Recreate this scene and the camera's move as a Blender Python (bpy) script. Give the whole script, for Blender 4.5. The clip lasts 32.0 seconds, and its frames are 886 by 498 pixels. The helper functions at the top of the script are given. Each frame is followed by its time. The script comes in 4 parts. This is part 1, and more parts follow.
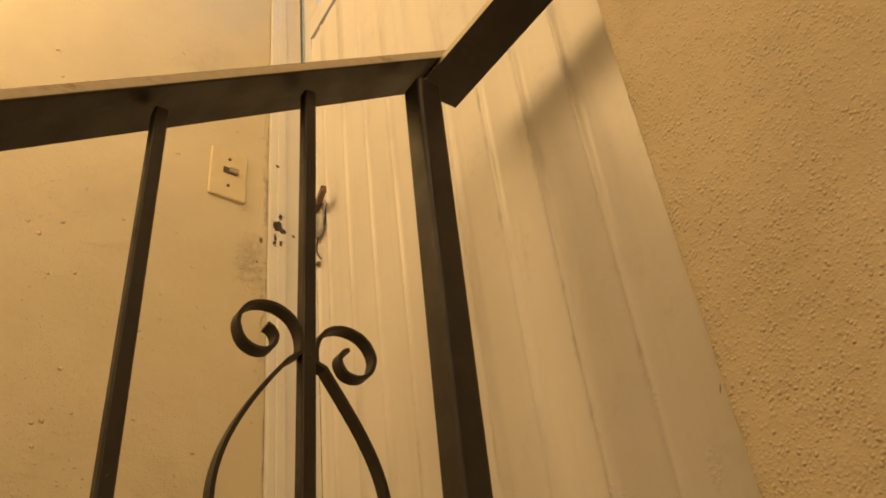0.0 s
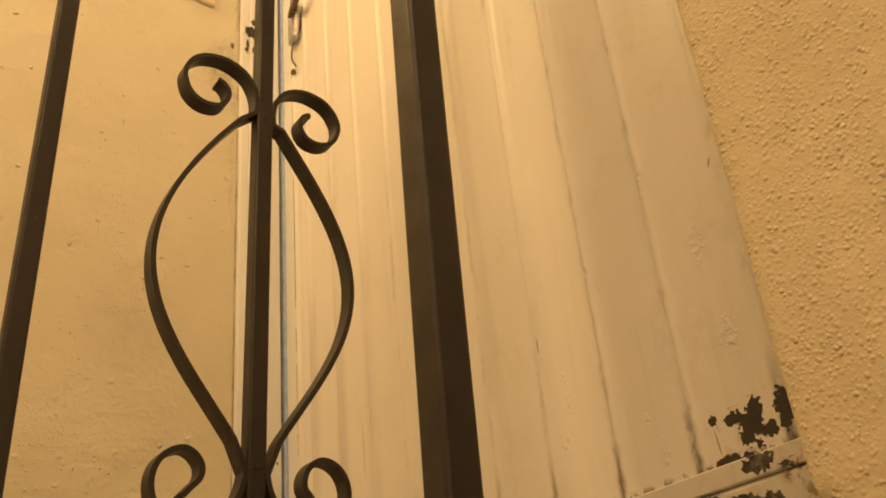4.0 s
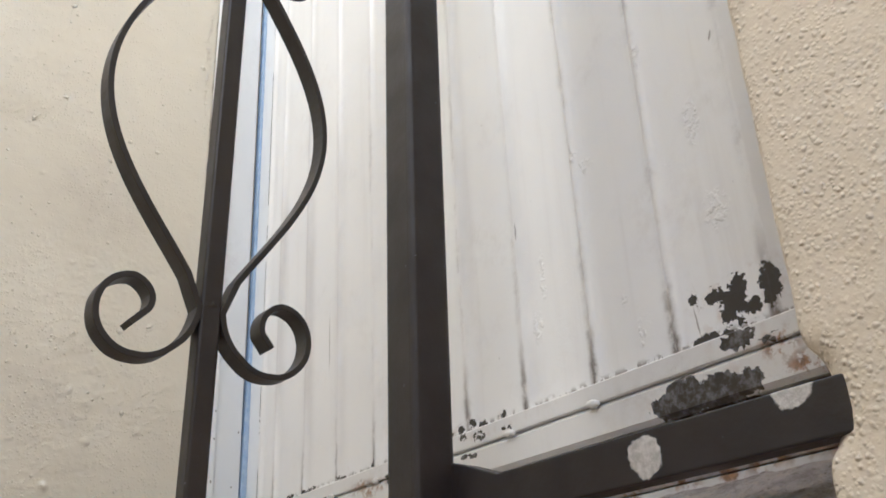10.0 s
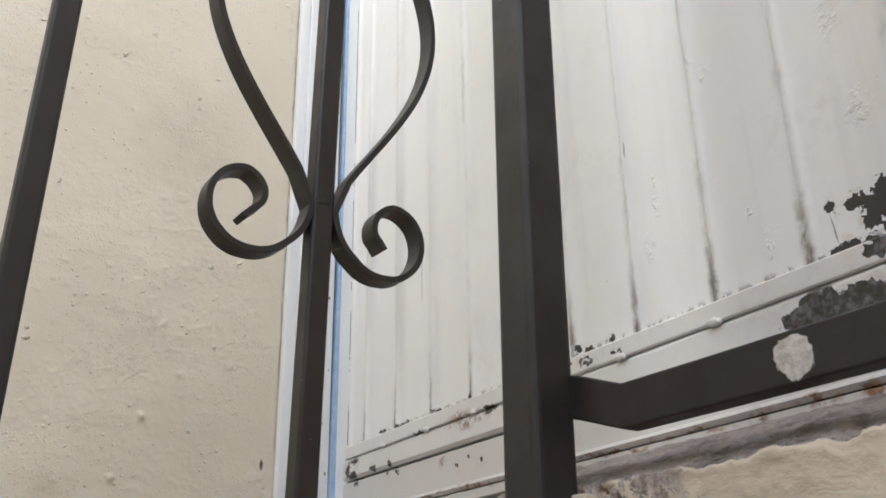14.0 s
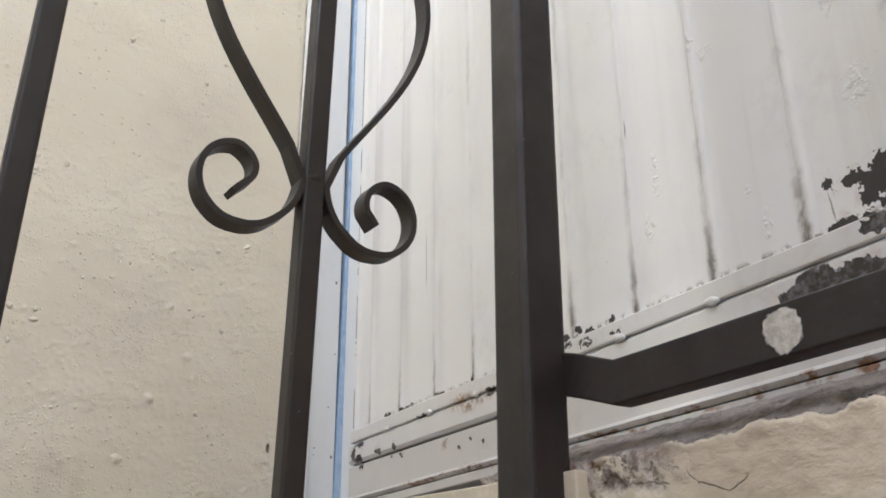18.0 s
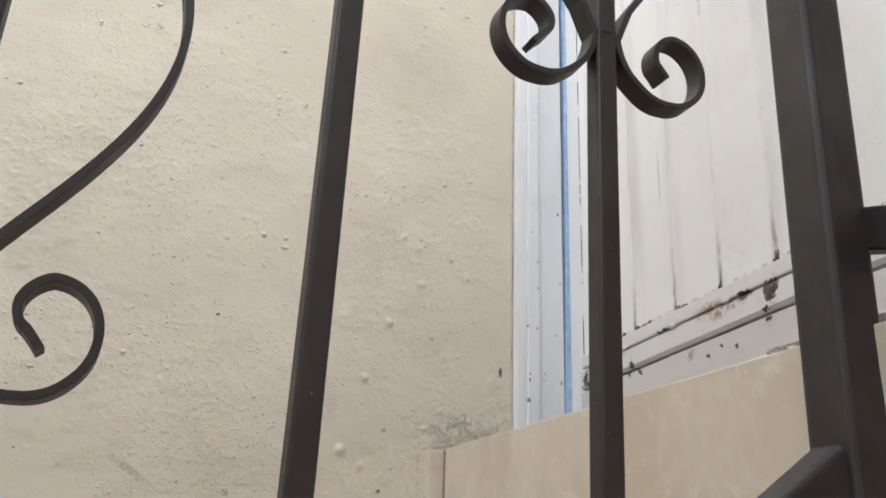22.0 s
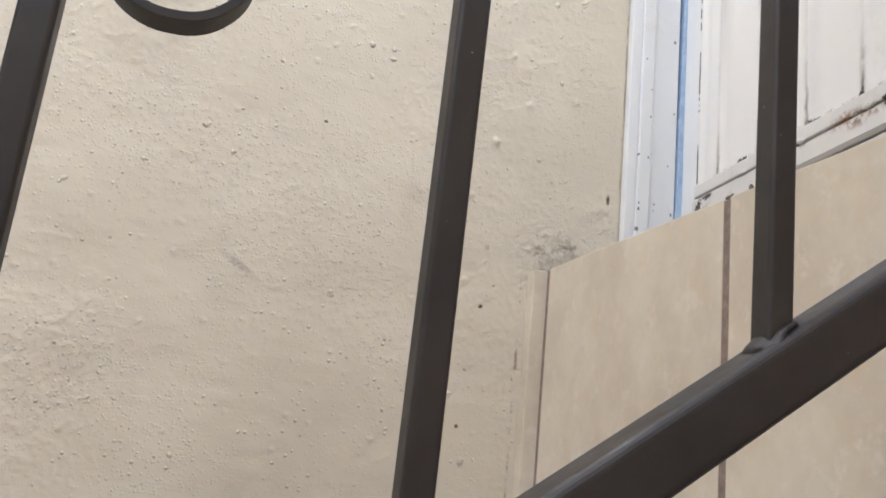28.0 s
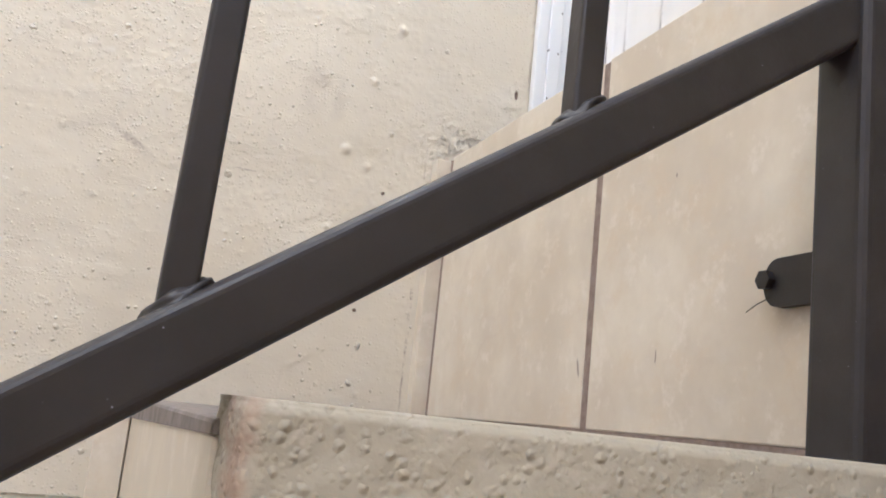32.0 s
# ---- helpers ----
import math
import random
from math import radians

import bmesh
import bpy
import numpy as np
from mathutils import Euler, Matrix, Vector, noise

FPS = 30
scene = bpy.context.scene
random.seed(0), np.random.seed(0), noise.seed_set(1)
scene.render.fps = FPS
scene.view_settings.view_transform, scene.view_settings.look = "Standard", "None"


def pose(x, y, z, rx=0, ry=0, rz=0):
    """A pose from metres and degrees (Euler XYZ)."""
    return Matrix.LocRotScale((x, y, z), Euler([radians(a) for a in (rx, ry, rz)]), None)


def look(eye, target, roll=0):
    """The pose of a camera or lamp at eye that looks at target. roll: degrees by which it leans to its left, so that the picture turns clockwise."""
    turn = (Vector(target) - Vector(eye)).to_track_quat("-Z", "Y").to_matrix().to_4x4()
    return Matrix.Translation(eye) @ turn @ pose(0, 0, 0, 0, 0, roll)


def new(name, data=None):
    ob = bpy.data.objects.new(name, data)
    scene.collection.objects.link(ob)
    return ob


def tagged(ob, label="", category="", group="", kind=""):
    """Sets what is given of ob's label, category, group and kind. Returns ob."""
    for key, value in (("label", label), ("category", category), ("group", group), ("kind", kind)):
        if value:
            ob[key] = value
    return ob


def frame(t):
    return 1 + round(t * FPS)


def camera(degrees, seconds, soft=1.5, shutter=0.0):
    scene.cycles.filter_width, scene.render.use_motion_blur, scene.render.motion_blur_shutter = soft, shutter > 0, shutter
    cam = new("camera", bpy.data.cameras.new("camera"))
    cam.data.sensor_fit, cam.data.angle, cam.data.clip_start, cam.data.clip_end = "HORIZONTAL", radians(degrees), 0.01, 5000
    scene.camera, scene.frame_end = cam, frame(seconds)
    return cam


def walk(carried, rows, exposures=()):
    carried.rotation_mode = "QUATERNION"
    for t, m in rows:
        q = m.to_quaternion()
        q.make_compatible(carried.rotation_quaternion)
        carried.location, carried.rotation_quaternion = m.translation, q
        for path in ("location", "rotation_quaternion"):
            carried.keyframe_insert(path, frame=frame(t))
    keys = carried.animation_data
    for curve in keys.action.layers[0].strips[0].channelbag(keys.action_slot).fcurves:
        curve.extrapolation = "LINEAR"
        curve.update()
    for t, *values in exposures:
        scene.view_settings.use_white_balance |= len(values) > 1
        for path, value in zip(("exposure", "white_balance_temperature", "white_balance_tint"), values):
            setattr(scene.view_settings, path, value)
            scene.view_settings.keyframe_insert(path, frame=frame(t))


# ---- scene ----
cam = camera(53.3, 32.0, soft=1.8)
PATH = [
    (0, (0.014, 0.018, 1.36), (1.033, 1.261, 2.55), -7.5),
    (0.5, (0.037, 0.043, 1.344), (1.092, 1.328, 2.456), -7.0),
    (1, (0.044, 0.062, 1.335), (1.114, 1.398, 2.371), -5.6),
    (1.5, (0.053, 0.073, 1.333), (1.135, 1.428, 2.33), -5.2),
    (2, (0.053, 0.067, 1.335), (1.138, 1.425, 2.324), -5.6),
    (2.5, (0.061, 0.068, 1.334), (1.154, 1.433, 2.305), -5.7),
    (4.5, (0.071, 0.081, 1.327), (1.183, 1.486, 2.215), -6.0),
    (5, (0.064, 0.093, 1.318), (1.168, 1.527, 2.169), -6.0),
    (5.5, (0.079, 0.114, 1.306), (1.21, 1.551, 2.115), -6.1),
    (6, (0.074, 0.108, 1.31), (1.199, 1.548, 2.123), -5.3),
    (6.5, (0.084, 0.112, 1.304), (1.163, 1.562, 2.159), -3.8),
    (7, (0.084, 0.098, 1.308), (1.165, 1.52, 2.208), -3.2),
    (7.5, (0.083, 0.1, 1.303), (1.201, 1.51, 2.176), -2.3),
    (8, (0.09, 0.12, 1.289), (1.236, 1.527, 2.131), -2.0),
    (8.5, (0.092, 0.124, 1.288), (1.249, 1.534, 2.109), -2.5),
    (9, (0.097, 0.118, 1.291), (1.274, 1.519, 2.097), -2.9),
    (9.5, (0.104, 0.119, 1.29), (1.292, 1.511, 2.097), -3.1),
    (10, (0.103, 0.12, 1.29), (1.279, 1.519, 2.102), -2.8),
    (10.5, (0.11, 0.124, 1.285), (1.284, 1.527, 2.093), -2.4),
    (11, (0.099, 0.131, 1.283), (1.265, 1.548, 2.079), -2.0),
    (11.5, (0.088, 0.136, 1.283), (1.232, 1.573, 2.073), -1.7),
    (12, (0.086, 0.142, 1.281), (1.183, 1.622, 2.06), -1.6),
    (12.5, (0.09, 0.157, 1.274), (1.141, 1.674, 2.044), -1.5),
    (13, (0.098, 0.16, 1.273), (1.148, 1.678, 2.044), -1.2),
    (13.5, (0.101, 0.164, 1.271), (1.164, 1.678, 2.031), -1.1),
    (14, (0.104, 0.167, 1.267), (1.172, 1.684, 2.015), -0.9),
    (14.5, (0.103, 0.166, 1.269), (1.173, 1.684, 2.011), -1.0),
    (16.5, (0.117, 0.163, 1.264), (1.178, 1.689, 2.003), -0.8),
    (17, (0.11, 0.163, 1.26), (1.157, 1.698, 1.998), -0.3),
    (17.5, (0.117, 0.164, 1.261), (1.159, 1.705, 1.994), -0.3),
    (18, (0.117, 0.162, 1.259), (1.156, 1.707, 1.99), -0.4),
    (18.5, (0.109, 0.165, 1.257), (1.144, 1.709, 1.995), -0.3),
    (19, (0.106, 0.164, 1.258), (1.108, 1.705, 2.047), 0.2),
    (19.5, (0.103, 0.155, 1.264), (1.082, 1.666, 2.133), -0.5),
    (20, (0.107, 0.162, 1.255), (1.103, 1.68, 2.093), 0.2),
    (20.5, (0.104, 0.169, 1.248), (1.063, 1.734, 2.043), 0.2),
    (21, (0.107, 0.18, 1.244), (1.017, 1.805, 1.974), -0.2),
    (21.5, (0.072, 0.21, 1.216), (0.874, 1.905, 1.913), 1.6),
    (22, (0.069, 0.209, 1.19), (0.777, 1.944, 1.89), 2.0),
    (22.5, (0.073, 0.215, 1.181), (0.769, 1.958, 1.873), 2.8),
    (23, (0.078, 0.219, 1.179), (0.771, 1.972, 1.847), 3.5),
    (23.5, (0.083, 0.224, 1.173), (0.808, 1.973, 1.816), 4.0),
    (24, (0.088, 0.226, 1.172), (0.808, 1.983, 1.8), 3.9),
    (24.5, (0.086, 0.228, 1.169), (0.799, 1.995, 1.777), 4.2),
    (26.5, (0.085, 0.24, 1.158), (0.759, 2.038, 1.718), 3.5),
    (27, (0.053, 0.234, 1.151), (0.637, 2.076, 1.668), 4.5),
    (27.5, (0.036, 0.247, 1.128), (0.582, 2.111, 1.602), 5.4),
    (28, (0.061, 0.262, 1.111), (0.641, 2.117, 1.581), 5.6),
    (28.5, (0.072, 0.245, 1.103), (0.666, 2.085, 1.614), 4.7),
    (29, (0.075, 0.252, 1.096), (0.692, 2.088, 1.594), 5.2),
    (29.5, (0.078, 0.249, 1.095), (0.699, 2.086, 1.582), 5.1),
    (30, (0.095, 0.242, 1.089), (0.734, 2.075, 1.568), 4.9),
    (30.5, (0.109, 0.239, 1.072), (0.758, 2.075, 1.531), 5.0),
    (31, (0.126, 0.246, 1.063), (0.799, 2.079, 1.493), 5.3),
    (31.5, (0.132, 0.253, 1.06), (0.814, 2.089, 1.465), 5.5),
    (32, (0.127, 0.256, 1.046), (0.814, 2.095, 1.432), 6.0),
]
EXPO = [(0.0, -0.62, 6300, 7.5), (0.9, -0.12, 6300, 7.5), (5.1, 0.0, 6300, 7.5), (5.7, 0.15, 5450, 8), (6.2, 0.15, 5000, 10), (8.2, 0.22, 4500, 10), (8.9, 0.55, 3470, 9.5), (20.5, 0.66, 3450, 9.5), (24.0, 0.84, 3440, 9.7), (28.0, 0.96, 3450, 10.5), (32.0, 1.3, 3430, 11.8)]
walk(cam, [(t, look(eye, target, roll)) for t, eye, target, roll in PATH], EXPO)

# ---- light: dim sky and two added unseen lamps over the stairwell ----
SUN_EL, SUN_ROT = radians(38), radians(272)
world = bpy.data.worlds.new("sky")
scene.world = world
world.use_nodes = True
wn = world.node_tree
sky = wn.nodes.new("ShaderNodeTexSky")
sky.sky_type = "NISHITA"
sky.sun_disc = False
sky.sun_elevation, sky.sun_rotation = SUN_EL, SUN_ROT
wn.nodes["Background"].inputs["Strength"].default_value = 0.08
wn.links.new(sky.outputs[0], wn.nodes["Background"].inputs["Color"])
# unseen warm area lamp, added under the ceiling hole as the main light
opening = new("added_soft_light", bpy.data.lights.new("added_soft_light", "AREA"))
opening.data.shape, opening.data.size, opening.data.size_y = "RECTANGLE", 1.5, 1.4
opening.data.energy, opening.data.color = 36.0, (1.0, 0.60, 0.235)
opening.matrix_basis = look((-0.9, -0.72, 3.3), (0.35, 0.85, 2.0))
# unseen warm lamp, inferred from shadows, added over the flight by the left wall
lamp = new("added_warm_lamp", bpy.data.lights.new("added_warm_lamp", "POINT"))
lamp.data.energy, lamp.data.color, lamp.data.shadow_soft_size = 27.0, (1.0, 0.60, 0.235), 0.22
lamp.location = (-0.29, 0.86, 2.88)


# ---- materials ----
class Nodes:
    """A short hand for node trees."""

    def __init__(self, name):
        self.mat = bpy.data.materials.new(name)
        self.mat.use_nodes = True
        self.t = self.mat.node_tree
        self.bsdf = self.t.nodes["Principled BSDF"]
        self.coord = self.t.nodes.new("ShaderNodeTexCoord").outputs["Object"]

    def put(self, value, socket):
        if isinstance(value, bpy.types.NodeSocket):
            self.t.links.new(value, socket)
        elif isinstance(value, tuple) and len(value) == 3 and socket.type == "RGBA":
            socket.default_value = (*value, 1)
        else:
            socket.default_value = value

    def math(self, op, a, b=0.0, c=0.0):
        n = self.t.nodes.new("ShaderNodeMath")
        n.operation = op
        for i, v in enumerate((a, b, c)):
            self.put(v, n.inputs[i])
        return n.outputs[0]

    def vec(self, op, a, b=(0, 0, 0)):
        n = self.t.nodes.new("ShaderNodeVectorMath")
        n.operation = op
        self.put(a, n.inputs[0])
        if op == "SCALE":
            self.put(b, n.inputs["Scale"])
        else:
            self.put(b, n.inputs[1])
        return n.outputs["Value"] if op in ("LENGTH", "DISTANCE", "DOT_PRODUCT") else n.outputs[0]

    def noise(self, scale, detail=3.0, rough=0.55, coord=None, colour=False):
        n = self.t.nodes.new("ShaderNodeTexNoise")
        self.put(coord or self.coord, n.inputs["Vector"])
        n.inputs["Scale"].default_value, n.inputs["Detail"].default_value, n.inputs["Roughness"].default_value = scale, detail, rough
        return n.outputs["Color" if colour else "Fac"]

    def voronoi(self, scale, feature="F1", coord=None, out="Distance", rand=1.0):
        n = self.t.nodes.new("ShaderNodeTexVoronoi")
        n.feature = feature
        self.put(coord or self.coord, n.inputs["Vector"])
        n.inputs["Scale"].default_value = scale
        n.inputs["Randomness"].default_value = rand
        return n.outputs[out]

    def ramp(self, v, a, b, lo=0.0, hi=1.0, smooth=True):
        n = self.t.nodes.new("ShaderNodeMapRange")
        n.interpolation_type = "SMOOTHSTEP" if smooth else "LINEAR"
        self.put(v, n.inputs["Value"])
        for i, x in zip(("From Min", "From Max", "To Min", "To Max"), (a, b, lo, hi)):
            n.inputs[i].default_value = x
        return n.outputs["Result"]

    def mix(self, f, a, b):
        n = self.t.nodes.new("ShaderNodeMix")
        n.data_type = "RGBA"
        self.put(f, n.inputs[0])
        self.put(a, n.inputs[6])
        self.put(b, n.inputs[7])
        return n.outputs[2]

    def stretched(self, s):
        return self.vec("MULTIPLY", self.coord, s)

    def warped(self, scale, amount, detail=4.0):
        c = self.noise(scale, detail, 0.6, colour=True)
        return self.vec("ADD", self.coord, self.vec("SCALE", self.vec("SUBTRACT", c, (0.5, 0.5, 0.5)), amount))

    def spots(self, coord, places, edge=0.08):
        """1 inside any of the ellipsoids (centre, radii) of places."""
        best = None
        for centre, radii in places:
            d = self.vec("SUBTRACT", coord, centre)
            d = self.vec("LENGTH", self.vec("DIVIDE", d, radii))
            best = d if best is None else self.math("MINIMUM", best, d)
        return self.ramp(best, 1 - edge, 1 + edge, 1.0, 0.0)

    def strokes(self, coord, lines, across, edge=0.5):
        """1 along short strokes (start, end, half width) on a face that looks along across."""
        best = None
        for a, b, w in lines:
            a, b = Vector(a), Vector(b)
            run = (b - a).normalized()
            side = run.cross(Vector(across))
            d = self.vec("SUBTRACT", coord, tuple((a + b) / 2))
            u = self.vec("DOT_PRODUCT", d, tuple(run / ((b - a).length / 2)))
            v = self.vec("DOT_PRODUCT", d, tuple(side / w))
            r = self.math("SQRT", self.math("ADD", self.math("MULTIPLY", u, u), self.math("MULTIPLY", v, v)))
            best = r if best is None else self.math("MINIMUM", best, r)
        return self.ramp(best, 1 - edge, 1 + edge, 1.0, 0.0)

    def grit(self, scale, fill, size=0.5):
        """Rounded grains: a random share of cells, each with its own height."""
        c = self.warped(scale * 0.4, 0.6 / scale, 2)
        pick = self.t.nodes.new("ShaderNodeSeparateColor")
        self.put(self.voronoi(scale, coord=c, out="Color"), pick.inputs[0])
        d = self.voronoi(scale, coord=c)
        dome = self.ramp(d, 0.0, size, 1.0, 0.0)
        return self.math("MULTIPLY", dome, self.ramp(pick.outputs[0], 1 - fill, 1.0, 0.0, 1.0, False))

    def random(self):
        return self.t.nodes.new("ShaderNodeObjectInfo").outputs["Random"]

    def bump(self, height, strength, distance, under=None):
        n = self.t.nodes.new("ShaderNodeBump")
        n.inputs["Strength"].default_value, n.inputs["Distance"].default_value = strength, distance
        self.put(height, n.inputs["Height"])
        if under:
            self.put(under, n.inputs["Normal"])
        return n.outputs[0]

    def done(self, colour, rough=0.8, normal=None, metal=0.0, spec=0.5):
        self.put(colour, self.bsdf.inputs["Base Color"])
        self.put(rough, self.bsdf.inputs["Roughness"])
        self.put(metal, self.bsdf.inputs["Metallic"])
        self.put(spec, self.bsdf.inputs["Specular IOR Level"])
        if normal:
            self.put(normal, self.bsdf.inputs["Normal"])
        return self.mat


def m_cream_wall():
    n = Nodes("cream_wall_paint")
    big = n.noise(3.2, 4, 0.6)
    col = n.mix(n.ramp(big, 0.35, 0.7), (0.645, 0.600, 0.465), (0.71, 0.664, 0.525))
    grime = n.math("MULTIPLY", n.ramp(n.noise(9.0, 6, 0.65), 0.5, 0.78), n.ramp(n.noise(60, 3, 0.6), 0.35, 0.7))
    col = n.mix(n.math("MULTIPLY", grime, 0.14), col, (0.36, 0.32, 0.26))
    w = n.warped(18, 0.05, 5)
    smear = n.spots(w, [((0.19, 1.12, 1.06), (0.08, 0.2, 0.04)), ((0.015, 1.12, 1.49), (0.035, 0.2, 0.05)), ((0.34, 1.12, 1.55), (0.05, 0.2, 0.04)),
                        ((-0.005, 1.12, 1.17), (0.05, 0.2, 0.03)), ((0.41, 1.12, 2.66), (0.06, 0.2, 0.06)), ((0.40, 1.12, 1.80), (0.05, 0.2, 0.05)),
                        ((0.288, 1.12, 1.365), (0.010, 0.2, 0.03)), ((0.313, 1.12, 1.365), (0.006, 0.2, 0.02)), ((0.37, 1.12, 1.03), (0.1, 0.2, 0.03))], 0.9)
    col = n.mix(n.math("MULTIPLY", smear, n.ramp(n.noise(45, 5, 0.7), 0.3, 0.75, 0.06, 0.3)), col, (0.36, 0.32, 0.265))
    ww = n.warped(120, 0.005, 4)
    scuff = n.strokes(ww, [((0.108, 1.12, 1.288), (0.145, 1.12, 1.266), 0.0035), ((0.222, 1.12, 1.271), (0.243, 1.12, 1.2715), 0.0009)], (0, 1, 0), 0.6)
    col = n.mix(n.math("MULTIPLY", scuff, n.ramp(n.noise(140, 4, 0.7), 0.35, 0.6, 0.2, 0.62)), col, (0.30, 0.26, 0.22))
    near = n.spots(w, [((0.475, 1.12, 1.33), (0.05, 0.2, 0.028)), ((0.506, 1.12, 2.24), (0.026, 0.2, 0.055)), ((0.527, 1.12, 2.3), (0.004, 0.2, 0.3))], 0.7)
    rag = n.ramp(n.noise(75, 6, 0.72), 0.44, 0.6)
    chip = n.math("MULTIPLY", n.math("MULTIPLY", near, rag), n.ramp(n.noise(190, 5, 0.7), 0.5, 0.6))
    col = n.mix(n.math("MULTIPLY", chip, 0.55), col, (0.44, 0.36, 0.25))
    hole = n.spots(ww, [((0.518, 1.12, 1.416), (0.0018, 0.2, 0.005)), ((0.376, 1.12, 1.273), (0.002, 0.2, 0.0016)), ((0.361, 1.12, 1.148), (0.002, 0.2, 0.002)),
                        ((0.515, 1.12, 2.25), (0.002, 0.2, 0.002)), ((0.522, 1.12, 2.297), (0.003, 0.2, 0.006)), ((0.19, 1.12, 1.44), (0.002, 0.2, 0.0014))], 0.3)
    col = n.mix(hole, col, (0.2, 0.15, 0.11))
    seam = n.strokes(n.warped(60, 0.004, 4), [((0.5325, 1.12, 1.32), (0.5325, 1.12, 3.0), 0.0009), ((0.4195, 1.12, 1.06), (0.4195, 1.12, 1.315), 0.0016)], (0, 1, 0), 0.3)
    col = n.mix(n.math("MULTIPLY", seam, n.ramp(n.noise(38, 5, 0.75), 0.48, 0.6, 0.0, 0.75)), col, (0.22, 0.18, 0.15))
    # trowelled paint: shallow waves, sandy patches, sparse grains, pits
    waves = n.noise(24, 4, 0.6)
    patch = n.ramp(n.noise(6.5, 3), 0.38, 0.62, 0.2, 1.0)
    sand = n.math("MULTIPLY", n.grit(290, 0.8, 0.55), patch)
    gc = n.warped(330, 0.003, 3)
    grain = n.math("MULTIPLY", n.grit(170, 0.3, 0.36), n.ramp(n.noise(12, 3), 0.42, 0.6))
    lumps = n.math("MULTIPLY", n.ramp(n.voronoi(34, coord=n.warped(90, 0.01, 4)), 0.02, 0.14, 1.0, 0.0), n.ramp(n.noise(13, 2), 0.46, 0.56))
    pits = n.math("MULTIPLY", n.ramp(n.voronoi(46, coord=gc), 0.0, 0.06, 1.0, 0.0), n.ramp(n.noise(17, 2), 0.53, 0.6))
    trowel = n.ramp(n.noise(40, 5, 0.7, n.stretched((0.35, 1, 1.4))), 0.56, 0.6)
    b = n.bump(waves, 0.2, 0.003)
    b = n.bump(n.math("MULTIPLY", trowel, patch), 0.5, 0.0004, b)
    b = n.bump(sand, 0.85, 0.001, b)
    b = n.bump(n.math("ADD", grain, n.math("MULTIPLY", lumps, 1.4)), 0.9, 0.002, b)
    b = n.bump(n.math("SUBTRACT", n.math("MULTIPLY", n.math("MULTIPLY", near, rag), n.noise(110, 6, 0.7)), n.math("ADD", n.math("MULTIPLY", pits, 0.2), hole)), 1.0, 0.003, b)
    return n.done(col, n.ramp(big, 0.3, 0.7, 0.55, 0.75), b)


def m_rough_render(name, a, b_, dirt, dirty=0.3, pebbles=270.0, depth=0.0017, edge=None, coarse=0.3):
    n = Nodes(name)
    big = n.noise(7, 4, 0.6)
    col = n.mix(n.ramp(big, 0.3, 0.72), a, b_)
    spk = n.ramp(n.noise(240, 4, 0.65), 0.55, 0.75)
    col = n.mix(n.math("MULTIPLY", spk, dirty), col, dirt)
    pale = n.ramp(n.noise(55, 4, 0.7), 0.56, 0.72)
    col = n.mix(n.math("MULTIPLY", pale, 0.2), col, (0.78, 0.73, 0.63))
    if edge:
        col = n.mix(n.math("MULTIPLY", n.spots(n.warped(40, 0.012, 5), [edge], 0.35), n.ramp(n.noise(90, 4), 0.35, 0.6, 0.3, 0.9)), col, (0.38, 0.29, 0.2))
    mask = n.ramp(n.noise(60, 4, 0.6), 0.34, 0.58, 0.3, 1.0)
    h = n.bump(n.noise(90, 4, 0.6), 0.5, depth)
    h = n.bump(n.math("MULTIPLY", n.grit(pebbles * 1.7, 0.9, 0.6), mask), 0.7, depth * 0.5, h)
    h = n.bump(n.math("MULTIPLY", n.grit(pebbles, 0.75, 0.55), mask), 1.0, depth, h)
    h = n.bump(n.grit(pebbles * 0.62, coarse, 0.42), 0.9, depth * 0.7, h)
    return n.done(col, 0.88, h, spec=0.3)


